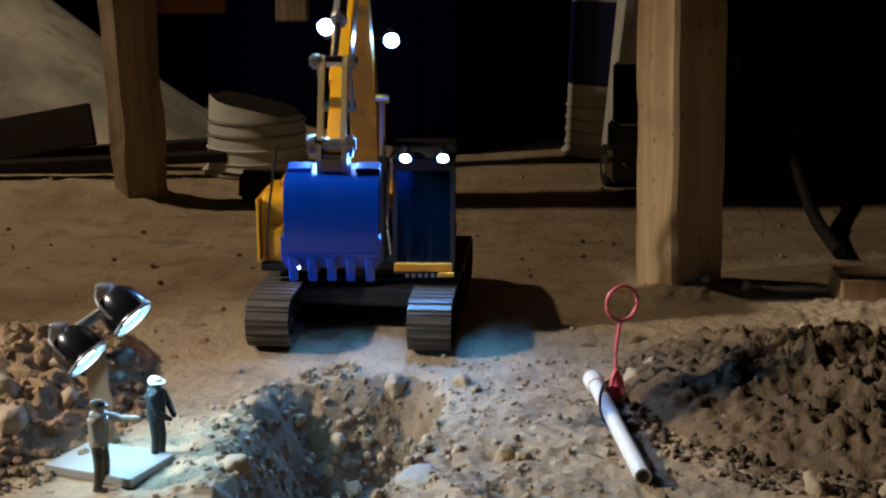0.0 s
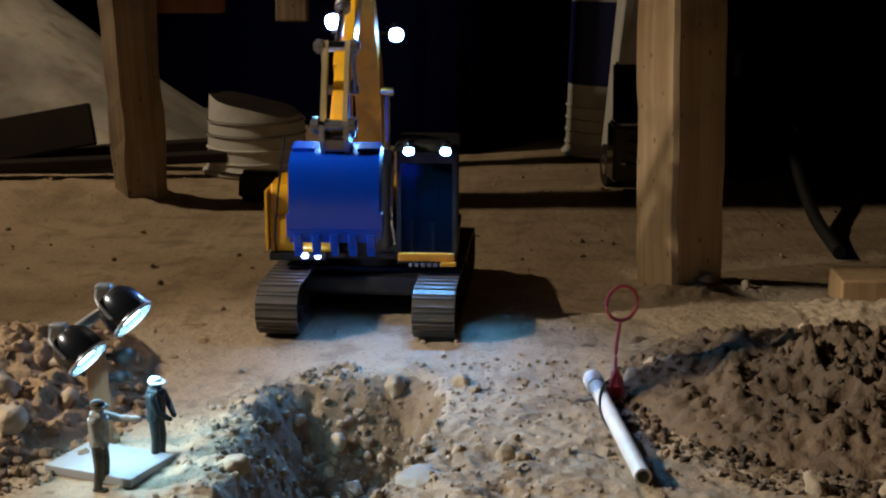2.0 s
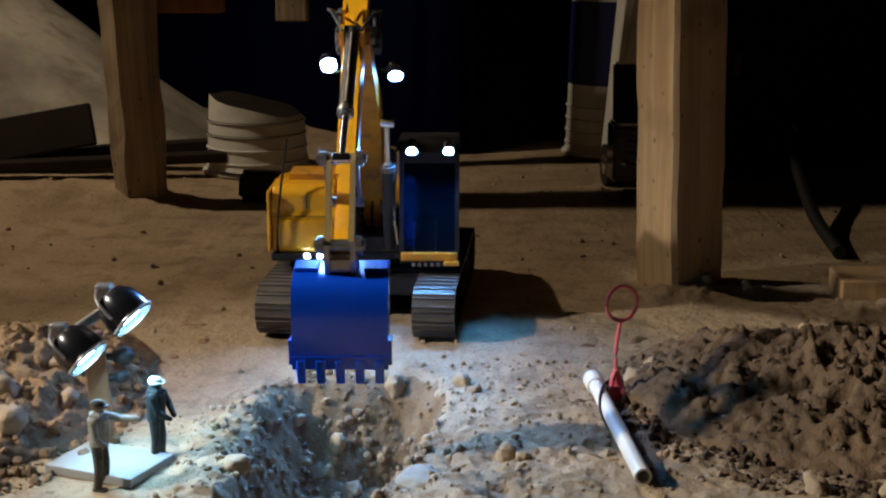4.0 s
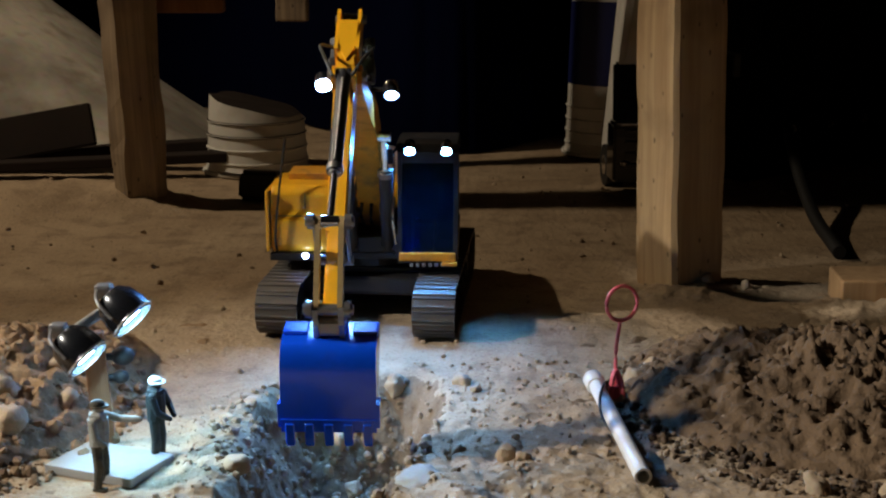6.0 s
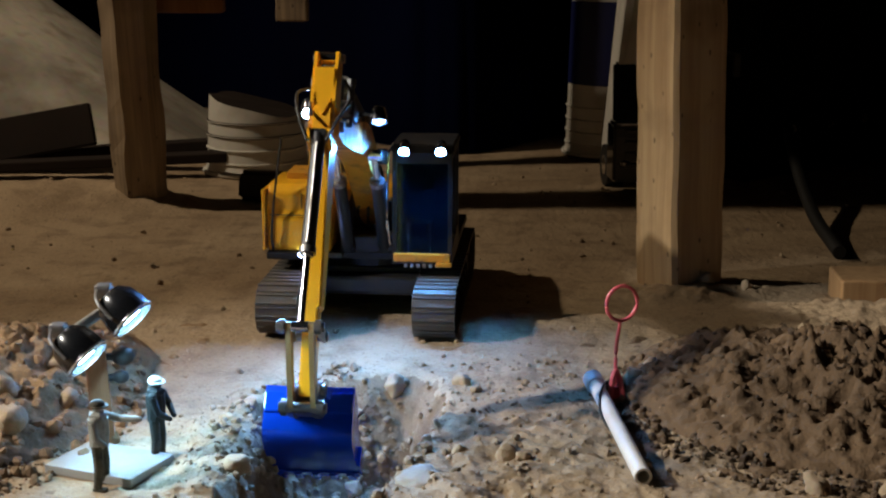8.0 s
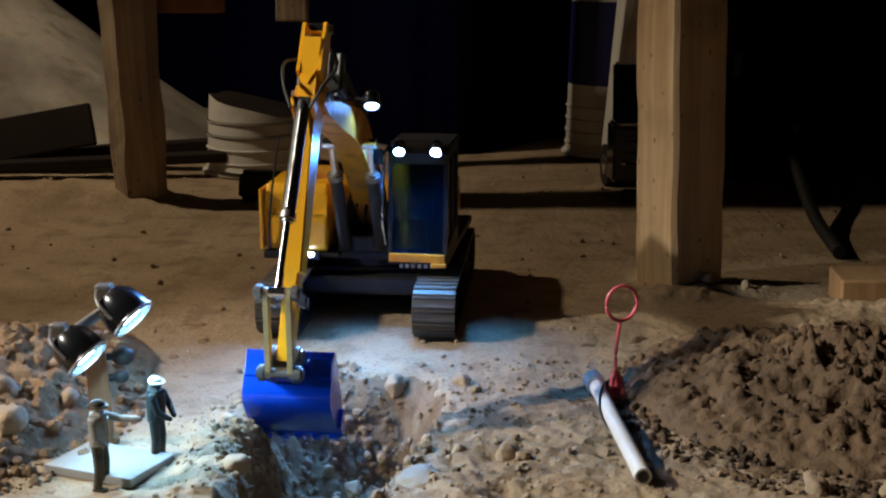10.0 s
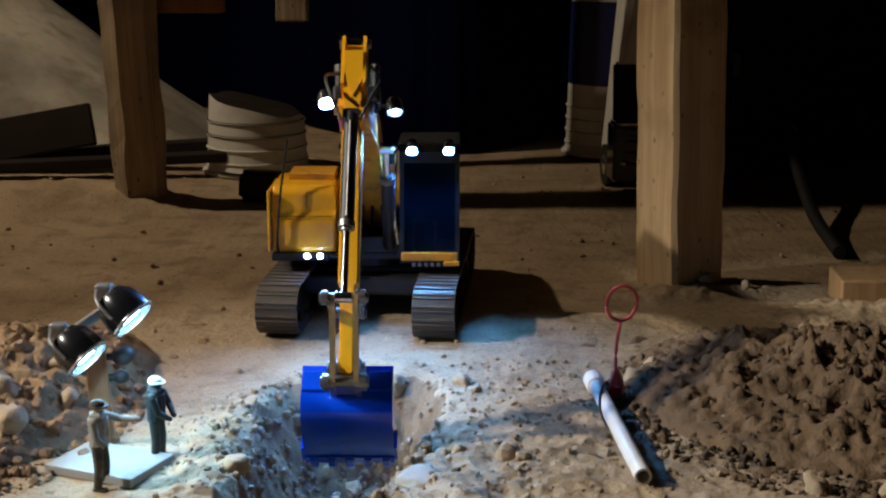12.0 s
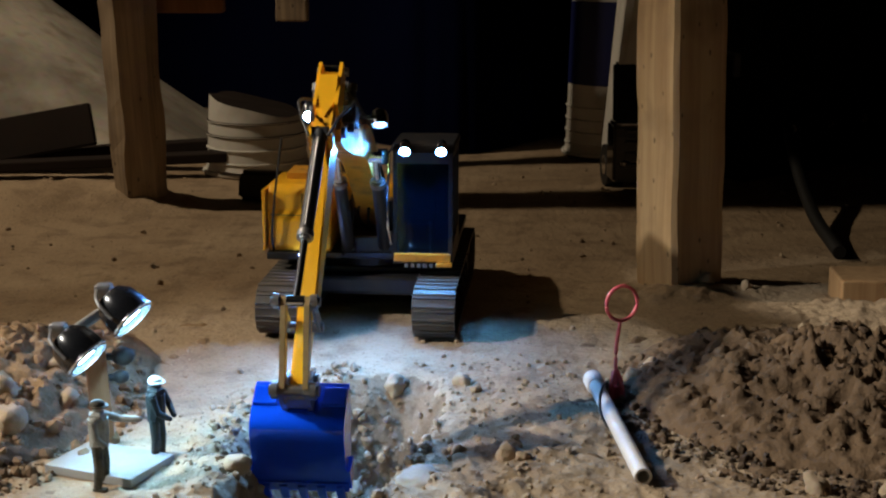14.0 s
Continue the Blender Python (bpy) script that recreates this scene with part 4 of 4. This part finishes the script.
# ---- background things ----
def pail(x, y, label, flip, h=0.36, r_low=0.108, r_high=0.098, mat=None, lean=(0, 0), band=None, shade_slant=0.0):
    root = thing("plastic_pail", label, "pail", pose(x, y, 0.0, lean[0], lean[1], 0), "white pails")
    prof = [(0.0, 0.0), (r_low, 0.0), (r_low * 1.03, 0.006)]
    z = 0.03
    for i in range(4):
        r = r_low + (r_high - r_low) * z / h
        prof += [(r, z - 0.004), (r + 0.0035, z - 0.002), (r + 0.0035, z), (r, z + 0.001)]
        z += 0.028
    prof += [(r_high, h - 0.004), (r_high - 0.004, h), (0.0, h)]
    bm = bmesh.new()
    rings = [[bm.verts.new((max(r, 0.001) * math.cos(k * math.pi / 20), max(r, 0.001) * math.sin(k * math.pi / 20), zz)) for k in range(40)] for r, zz in prof]
    for a, b in zip(rings, rings[1:]):
        for k in range(40):
            bm.faces.new((a[k], a[(k + 1) % 40], b[(k + 1) % 40], b[k]))
    # shadow edge built into the shape: top cut aslant, upward faces darkened
    if shade_slant:
        for v in bm.verts:
            v.co.z = min(v.co.z, h - 0.028 - shade_slant * v.co.x - 0.004 * math.sin(v.co.y * 60))
        bm.normal_update()
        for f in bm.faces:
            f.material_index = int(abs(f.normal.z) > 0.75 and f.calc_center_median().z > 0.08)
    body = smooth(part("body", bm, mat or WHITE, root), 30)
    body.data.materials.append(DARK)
    bm = bmesh.new()
    tube(bm, [((r_low + 0.005) * math.cos(k * math.pi / 24), (r_low + 0.005) * math.sin(k * math.pi / 24), 0.006) for k in range(49)], 0.005, 8)
    smooth(part("rim", bm, mat or WHITE, root), 60)
    if band:
        bm = bmesh.new()
        ra, rb = [r_low + (r_high - r_low) * v / h + 0.0015 for v in band]
        tops = []
        for rr, zz in ((ra, band[0]), (rb, band[1])):
            tops.append([bm.verts.new((rr * math.cos(k * math.pi / 20), rr * math.sin(k * math.pi / 20), zz)) for k in range(40)])
        for k in range(40):
            bm.faces.new((tops[0][k], tops[0][(k + 1) % 40], tops[1][(k + 1) % 40], tops[1][k]))
        smooth(part("label_band", bm, BLUE_LABEL, root, "dark blue paper label"))
    return root


pail(-0.398, 2.88, "white ribbed plastic pail standing on soil, its shadowed upper part shaped as a dark slanted cut", True, h=0.172, shade_slant=0.24)
pail(0.392, 3.12, "white ribbed plastic pail with a dark blue label", True, band=(0.165, 0.35), h=0.37)


def pale_heap():
    """A large pale sheet over a sloping heap behind the left post."""
    bm = bmesh.new()
    nx, ny = 60, 26
    rows = []
    for j in range(ny + 1):
        v = j / ny
        row = []
        for i in range(nx + 1):
            x = -2.6 + 2.32 * i / nx
            crest = 1.35 * (1 - math.exp(-max(0.0, (-0.28 - x)) * 1.15)) + 0.02
            crest = min(crest, -0.012 + 0.74 * max(0, -0.555 - x))
            z = crest * math.sin(v * math.pi / 2) ** 0.9
            y = 3.02 + 0.55 * (1 - math.cos(v * math.pi / 2)) + 0.04 * noise.noise((x * 3, v * 3, 0)) + 0.02 * noise.noise((x * 9 + v * 6, v * 8, 3))
            row.append(bm.verts.new((x, y, z)))
        rows.append(row)
    back = [bm.verts.new((v.co.x, 3.75, 0)) for v in rows[-1]]
    for a, b in zip(rows + [], rows[1:] + [back]):
        for i in range(nx):
            bm.faces.new((a[i], a[i + 1], b[i + 1], b[i]))
    ob = smooth(part("sheet_covered_mound", bm, TARP), 60)
    tagged(ob, "large sloping heap under a stained pale sheet", "covered mound")


pale_heap()


def board(name, label, centre, size, turn, mat):
    bm = bmesh.new()
    box(bm, (0, 0, 0), size, 0.003)
    ob = part(name, bm, mat)
    ob.matrix_world = pose(*centre, *turn)
    return tagged(ob, label, "board", "loose boards")


board("wooden_board", "wide dark brown board leaning at a tilt", (-1.045, 2.84, 0.052), (0.62, 0.022, 0.088), (-14, -10, 2), DARK)
board("wooden_board", "thin dark board lying on soil behind the post", (-0.85, 2.78, 0.030), (0.80, 0.05, 0.02), (0, -2, 4), DARK)
board("wooden_board", "thin dark board lying on soil behind the post", (-0.66, 2.90, 0.045), (0.56, 0.05, 0.022), (0, -4, -3), DARK)
board("wooden_board", "brown sawn timber offcut lying on the soil", (0.752, 1.800, 0.014), (0.42, 0.09, 0.062), (0, -1, -4), OFFCUT)


def beams():
    for label, centre, size, mat in (("brown timber rail nailed to the weathered post", (-0.50, 2.545, 0.405), (0.19, 0.04, 0.10), RED_WOOD),
                                     ("pale timber hanger coming down from the ceiling", (-0.312, 2.85, 1.76), (0.066, 0.04, 2.88), OLD_WOOD),
                                     ("dark timber rail fixed to the hanger", (-0.02, 2.85, 0.52), (0.51, 0.035, 0.12), DARK)):
        bm = bmesh.new()
        box(bm, centre, size, 0.004)
        tagged(part("timber_rail", bm, mat), label, "rail", "timber rails")


beams()


def shade_backdrop():
    """An added dark blue sheet in loose folds, up to the ceiling, standing in for the unlit space behind the machine.
    """
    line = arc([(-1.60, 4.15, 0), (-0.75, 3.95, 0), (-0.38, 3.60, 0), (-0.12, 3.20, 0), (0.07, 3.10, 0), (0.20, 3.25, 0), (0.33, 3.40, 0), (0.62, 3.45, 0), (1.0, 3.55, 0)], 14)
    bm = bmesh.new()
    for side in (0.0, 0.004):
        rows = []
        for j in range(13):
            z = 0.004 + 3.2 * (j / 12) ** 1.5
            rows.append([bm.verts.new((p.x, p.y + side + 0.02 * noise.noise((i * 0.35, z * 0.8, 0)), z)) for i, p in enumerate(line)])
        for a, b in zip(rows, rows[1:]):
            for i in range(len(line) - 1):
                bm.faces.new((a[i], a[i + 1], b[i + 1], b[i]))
    ob = smooth(part("shade_backdrop", bm, SHADE_SHEET), 80)
    tagged(ob, "added dark blue sheet in loose folds, standing in for the unlit space behind the excavator", "sheet")


shade_backdrop()


def black_case():
    root = thing("black_case", "small black case with a short white stick beside the pail", "case", pose(-0.345, 2.56, 0.0, 0, 0, -18))
    bm = bmesh.new()
    prism(bm, [(-0.03, 0.0), (0.035, 0.0), (0.03, 0.052), (-0.02, 0.058)], -0.043, 0.043)
    bmesh.ops.bevel(bm, geom=list(bm.edges), offset=0.008, segments=3, affect="EDGES")
    smooth(part("body", bm, BLACK, root))
    bm = bmesh.new()
    cyl(bm, (-0.085, -0.02, 0.05), (-0.04, -0.015, 0.045), 0.004, seg=10)
    part("stick_handle", bm, WHITE, root, "short white stick")


black_case()


def model_truck():
    """A model lorry parked nose-on in the shade behind the tan post."""
    root = thing("model_truck", "white model lorry with black windscreen and grille parked in shade", "model truck", pose(0.437, 2.62, 0.0, 0, 0, 5))
    bm = bmesh.new()
    prism(bm, [(0.0, 0.06), (0.0, 0.145), (0.012, 0.25), (0.03, 0.40), (0.10, 0.46), (0.16, 0.46), (0.16, 0.06)], -0.100, 0.100)
    for v in bm.verts:
        v.co.x *= 1 - max(0.0, v.co.z - 0.24) * 1.5
    bmesh.ops.bevel(bm, geom=list(bm.edges), offset=0.012, segments=3, affect="EDGES")
    smooth(part("cab", bm, WHITE, root))
    bm = bmesh.new()
    prism(bm, [(-0.006, 0.14), (0.006, 0.242), (0.014, 0.256), (0.03, 0.256), (0.02, 0.14)], -0.106, 0.106)
    bmesh.ops.bevel(bm, geom=list(bm.edges), offset=0.005, segments=2, affect="EDGES")
    smooth(part("windscreen", bm, SHELL, root, "black windscreen"))
    bm = bmesh.new()
    prism(bm, [(-0.012, 0.025), (-0.012, 0.136), (0.01, 0.141), (0.05, 0.141), (0.05, 0.025)], -0.109, 0.109)
    bmesh.ops.bevel(bm, geom=list(bm.edges), offset=0.005, segments=2, affect="EDGES")
    for i in range(4):
        box(bm, (0, -0.014, 0.06 + i * 0.022), (0.17, 0.006, 0.006), 0.001)
    smooth(part("grille", bm, SHELL, root, "black grille and bumper"))
    bm = bmesh.new()
    box(bm, (0, -0.014, 0.139), (0.19, 0.004, 0.0035), 0.001)
    for x in (-0.085, 0.085):
        ball(bm, (x, -0.012, 0.062), 0.009, (1.2, 0.5, 0.8))
    part("trim_strip", bm, CHROME, root, "thin chrome trim and headlight rims")
    for x in (-0.085, 0.085):
        for y in (0.10,):
            bm = bmesh.new()
            cyl(bm, (x - 0.018, y, 0.042), (x + 0.018, y, 0.042), 0.042, seg=22)
            w = smooth(part("wheel", bm, RUBBER, root, "black rubber wheel"))
            bm = bmesh.new()
            cyl(bm, (x - 0.019, y, 0.042), (x + 0.019, y, 0.042), 0.02, seg=16)
            part("rim", bm, CHROME, w)
    bm = bmesh.new()
    box(bm, (0, 0.10, 0.075), (0.15, 0.14, 0.03), 0.004)
    part("chassis", bm, BLACK, root, "black chassis")
    bm = bmesh.new()
    tube(bm, [(0.09, 0.03, 0.28), (0.128, 0.0, 0.27)], 0.003, 6)
    box(bm, (0.13, -0.004, 0.25), (0.014, 0.01, 0.045), 0.003)
    part("mirror", bm, BLACK, root, "black mirror on an arm")


model_truck()


def dark_crate():
    """Black box added to fill the dark background, with bright discs for glints, and a hose that lies before it."""
    root = thing("dark_backdrop_box", "tall black box added to fill the dark background, with bright metal discs for glints", "cabinet", pose(0.735, 3.085, 0.0, 0, 0, 40))
    bm = bmesh.new()
    box(bm, (0.1, -0.1, 0.45), (0.84, 0.20, 0.90), 0.012)
    part("body", bm, MATT, root)
    bm = bmesh.new()
    box(bm, (0.1, -0.1, 0.915), (0.86, 0.22, 0.03), 0.008)
    part("top", bm, MATT, root)
    # bright discs added as glints against the black
    for x in (-0.18, -0.05, 0.08):
        bm = bmesh.new()
        cyl(bm, (x, -0.20, 0.10), (x, -0.208, 0.10), 0.009, seg=16)
        cyl(bm, (x, -0.208, 0.10), (x, -0.214, 0.10), 0.005, seg=12)
        part("clasp", bm, CHROME, root, "round bright metal disc added for a glint")
    bm = bmesh.new()
    tube(bm, arc([(0.700, 2.735, 0.112), (0.668, 2.58, 0.104), (0.648, 2.45, 0.078), (0.628, 2.25, 0.034), (0.622, 2.07, 0.010)], 10), 0.011, 12)
    tagged(smooth(part("rubber_hose", bm, RUBBER)), "thick black rubber hose curving down onto the soil", "hose")


dark_crate()

# ---- clods and crumbs ----
rubble("heap_crumbs", "dark crumbly soil over the larger heap", (0.43, 1.40, 0.25, 0.28), 6000, 0.0010, 0.0062, CLOD_DARK, 3, 4)
rubble("heap_crumbs", "dry tan soil crumbs and clods over the smaller heap", (-0.47, 1.36, 0.15, 0.24), 1500, 0.0014, 0.0095, CLOD_BROWN, 5, 3.5)
rubble("pit_crumbs", "dry crumbs fallen into the pit", (-0.12, 1.32, 0.11, 0.22), 2000, 0.0010, 0.0075, CLOD, 7, 6)
rubble("ground_crumbs", "fine crumbs strewn over the packed soil", (0.08, 1.33, 0.22, 0.24), 2200, 0.0007, 0.0048, CLOD, 9)
rubble("ground_crumbs", "fine crumbs strewn over the far soil", (-0.1, 2.2, 1.2, 0.75), 900, 0.0012, 0.007, CLOD, 11)
rubble("bank_crumbs", "lumps of soil along the pit's bank", (-0.235, 1.24, 0.06, 0.2), 380, 0.0009, 0.0055, CLOD, 13)


def clods():
    spots = ((-0.118, 1.44, 0.011), (-0.135, 1.39, 0.009), (-0.115, 1.37, 0.010), (-0.150, 1.35, 0.008), (0.015, 1.26, 0.006),
             (-0.055, 1.50, 0.012), (0.215, 1.46, 0.013), (0.345, 1.155, 0.015), (0.41, 1.15, 0.012), (-0.43, 1.27, 0.020), (-0.395, 1.35, 0.015),
             (-0.455, 1.33, 0.017), (-0.47, 1.23, 0.021), (-0.415, 1.41, 0.013), (-0.20, 1.21, 0.013), (-0.225, 1.345, 0.011), (0.375, 1.87, 0.012), (0.43, 1.86, 0.009), (0.24, 1.50, 0.009),
             (0.062, 1.245, 0.009), (0.078, 1.238, 0.007), (0.455, 1.135, 0.014), (-0.10, 1.405, 0.009), (-0.128, 1.418, 0.007), (-0.165, 1.455, 0.008),
             (-0.21, 1.40, 0.010), (0.02, 1.475, 0.011), (0.035, 1.44, 0.007), (-0.165, 1.30, 0.012))
    for i, (x, y, r) in enumerate(spots):
        bm = bmesh.new()
        lump_mesh(bm, (0, 0, 0), r, i + 1, 3)
        ob = smooth(part("soil_clod", bm, CLOD), 60)
        ob.location = (x, y, height(x, y) + 0.12 * r)
        tagged(ob, "rough dry clod of tan soil lying on the ground", "clod", "soil clods")


clods()


# ---- what moves ----
DRIVE = [(0, 0.0559), (0.5, 0.040), (1, 0.0214), (1.5, 0.0072), (2, 0.0), (14, 0.0)]
YAW = [(0, 1.4), (0.5, 1.3), (1, 1.7), (1.5, 1.9), (2, 2.3), (2.5, 2.6), (2.8, 2.9), (3, 2.7), (3.2, 2.3), (4.2, 0.2), (5.3, -1.2), (5.5, -0.9), (6, 1.7), (6.5, 2.4),
       (7, 2.9), (7.5, 3.5), (8, 5), (8.2, 5.1), (9.3, 7.5), (10.3, 7.7), (10.5, 7.1), (11, 5.7), (11.5, 3.2), (12, 0.4), (12.5, 3.9), (13, 4.6), (13.5, 4.6), (14, 4.7)]
LIFT = [(0, 61.6), (0.5, 63.3), (1, 63.3), (1.5, 63.7), (2, 63.4), (2.5, 64.2), (2.7, 62.7), (2.8, 60.3), (3, 57.5), (3.2, 53.2), (4.3, 38), (5.3, 33.5), (5.5, 33.3), (6, 33.7),
       (6.5, 31.5), (7, 29), (7.5, 26.1), (8, 25.1), (8.2, 25.1), (9.3, 27.8), (10.3, 30.9), (10.5, 31.1), (11, 30.9), (11.5, 31.8), (12, 28), (12.5, 26.3), (13, 26), (13.5, 25.4),
       (14, 24.2)]
CROWD = [(0, 49), (0.5, 48.4), (1, 49.1), (1.5, 49.6), (2, 50.4), (2.2, 51), (2.5, 55.7), (2.7, 52), (3, 51.3), (3.2, 51), (4.3, 48), (5.3, 45.3), (5.5, 44.6), (6, 42.5),
       (6.5, 40.5), (7, 36.2), (7.5, 33.3), (8, 28.1), (8.2, 28.1), (9.3, 27.8), (10.3, 29.6), (10.5, 30.1), (11, 30), (11.5, 31.5), (12, 32.4), (12.5, 30.1), (13, 28.7), (13.5, 36.6),
       (14, 40.4)]
CURL = [(0, 1), (1, 2.5), (2, 3.5), (2.5, 4.5), (3, 2.5), (3.2, 2.5), (5.3, 2), (5.5, 2), (6, 3.7), (6.5, 9), (7, 21), (7.5, 31), (8, 44), (8.2, 46.5), (9.3, 48), (10.3, 48), (10.5, 47), (11, 45),
        (11.5, 37), (12, 37.5), (13, 38.5), (13.5, 31), (14, 25.8)]


def at_time(keys, t):
    """Monotone cubic through the keys."""
    n = len(keys)
    d = [(keys[i + 1][1] - keys[i][1]) / (keys[i + 1][0] - keys[i][0]) for i in range(n - 1)]
    m = [d[0]] + [0.0 if d[i - 1] * d[i] <= 0 else 2 * d[i - 1] * d[i] / (d[i - 1] + d[i]) for i in range(1, n - 1)] + [d[-1]]
    for i in range(n - 1):
        (t0, v0), (t1, v1) = keys[i], keys[i + 1]
        if t <= t1 or i == n - 2:
            h = t1 - t0
            u = min(1, max(0, (t - t0) / h))
            return ((2 * u ** 3 - 3 * u * u + 1) * v0 + (u ** 3 - 2 * u * u + u) * h * m[i] + (3 * u * u - 2 * u ** 3) * v1 + (u ** 3 - u * u) * h * m[i + 1])


def turned(origin, degrees, point):
    """A point (y, z) of a part that is turned about x and stands at origin."""
    a = radians(degrees)
    y, z = point
    return origin[0] + y * math.cos(a) - z * math.sin(a), origin[1] + y * math.sin(a) + z * math.cos(a)


def meet(a, ra, b, rb):
    """Where two links of length ra and rb from a and b meet, on the outer side."""
    ax, ay, bx, by = *a, *b
    d = math.hypot(bx - ax, by - ay)
    u = (ra * ra - rb * rb + d * d) / (2 * d)
    w = math.sqrt(max(0.0, ra * ra - u * u))
    ex, ey = (bx - ax) / d, (by - ay) / d
    return min(((ax + u * ex - s * w * ey, ay + u * ey + s * w * ex) for s in (1, -1)), key=lambda p: p[0])


def joints(t):
    lift, crowd, curl = at_time(LIFT, t), at_time(CROWD, t), at_time(CURL, t)
    foot = (-FOOT[0], FOOT[1])
    tip = turned(foot, -lift, (-BOOM, 0))
    pin = turned(tip, -crowd, (0, -STICK))
    ear = turned(pin, curl, (-0.025, 0.011))
    rocker = turned(tip, -crowd, (-0.004, -STICK + 0.055))
    link = meet(rocker, 0.056, ear, 0.085)
    return {"lift": lift, "crowd": crowd, "curl": curl, "foot": foot, "tip": tip, "pin": pin, "ear": ear, "rocker": rocker, "link": link,
            "lift_a": (-0.085, 0.096), "lift_b": turned(foot, -lift, (-0.175, 0.03)), "crowd_a": turned(foot, -lift, (-0.135, 0.084)),
            "crowd_b": turned(tip, -crowd, (0.0, 0.078)), "curl_a": turned(tip, -crowd, (-0.031, -0.020))}


def motions():
    times = [round(i * 0.2, 3) for i in range(71)]
    root = MACHINE["root"]
    turn = pose(0, 0, 0, 0, 0, -HEADING)
    back = turn.to_3x3() @ Vector((0, 1, 0))
    home = Vector((-0.093, 1.823, 0.0))

    def body(t):
        return Matrix.Translation(home - back * at_time(DRIVE, t)) @ turn

    walk(root, [(t, body(t)) for t in times[:12]] + [(14.0, body(14.0))])
    rows = {}

    def put(ob, t, swing, x, p, degrees):
        rows.setdefault(ob, []).append((t, swing @ pose(x, p[0], p[1], degrees, 0, 0)))

    def aim(a, b):
        return math.degrees(math.atan2(-(b[1] - a[1]), -(b[0] - a[0])))

    for t in times:
        j = joints(t)
        swing = pose(0, 0, 0, 0, 0, HEADING - at_time(YAW, t))
        put(MACHINE["house"], t, swing, 0, (0, 0), 0)
        put(MACHINE["cab"], t, swing, 0, (0, 0), 0)
        put(MACHINE["boom"], t, swing, 0, j["foot"], -j["lift"])
        put(MACHINE["stick"], t, swing, 0, j["tip"], -j["crowd"])
        put(MACHINE["bucket"], t, swing, 0, j["pin"], j["curl"])
        for x, (a, b) in zip((-0.024, 0.024), MACHINE["lift"]):
            d = aim(j["lift_a"], j["lift_b"])
            put(a, t, swing, x, j["lift_a"], d)
            put(b, t, swing, x, j["lift_b"], d)
        for key, p, q in (("crowd", "crowd_a", "crowd_b"), ("curl", "curl_a", "link")):
            d = aim(j[p], j[q])
            put(MACHINE[key][0], t, swing, 0, j[p], d)
            put(MACHINE[key][1], t, swing, 0, j[q], d)
        for ob in MACHINE["links"]:
            put(ob, t, swing, 0, j["link"], aim(j["rocker"], j["link"]))
        put(MACHINE["push"], t, swing, 0, j["link"], aim(j["ear"], j["link"]))
    for ob, r in rows.items():
        walk(ob, r)
    for tr, shoes in MACHINE["tracks"]:
        for i, sh in enumerate(shoes):
            walk(sh, [(t, shoe_pose(i, 0.0559 - at_time(DRIVE, t))) for t in (0.0, 0.25, 0.5, 0.75, 1.0, 1.25, 1.5, 1.75, 2.0, 14.0)])


motions()
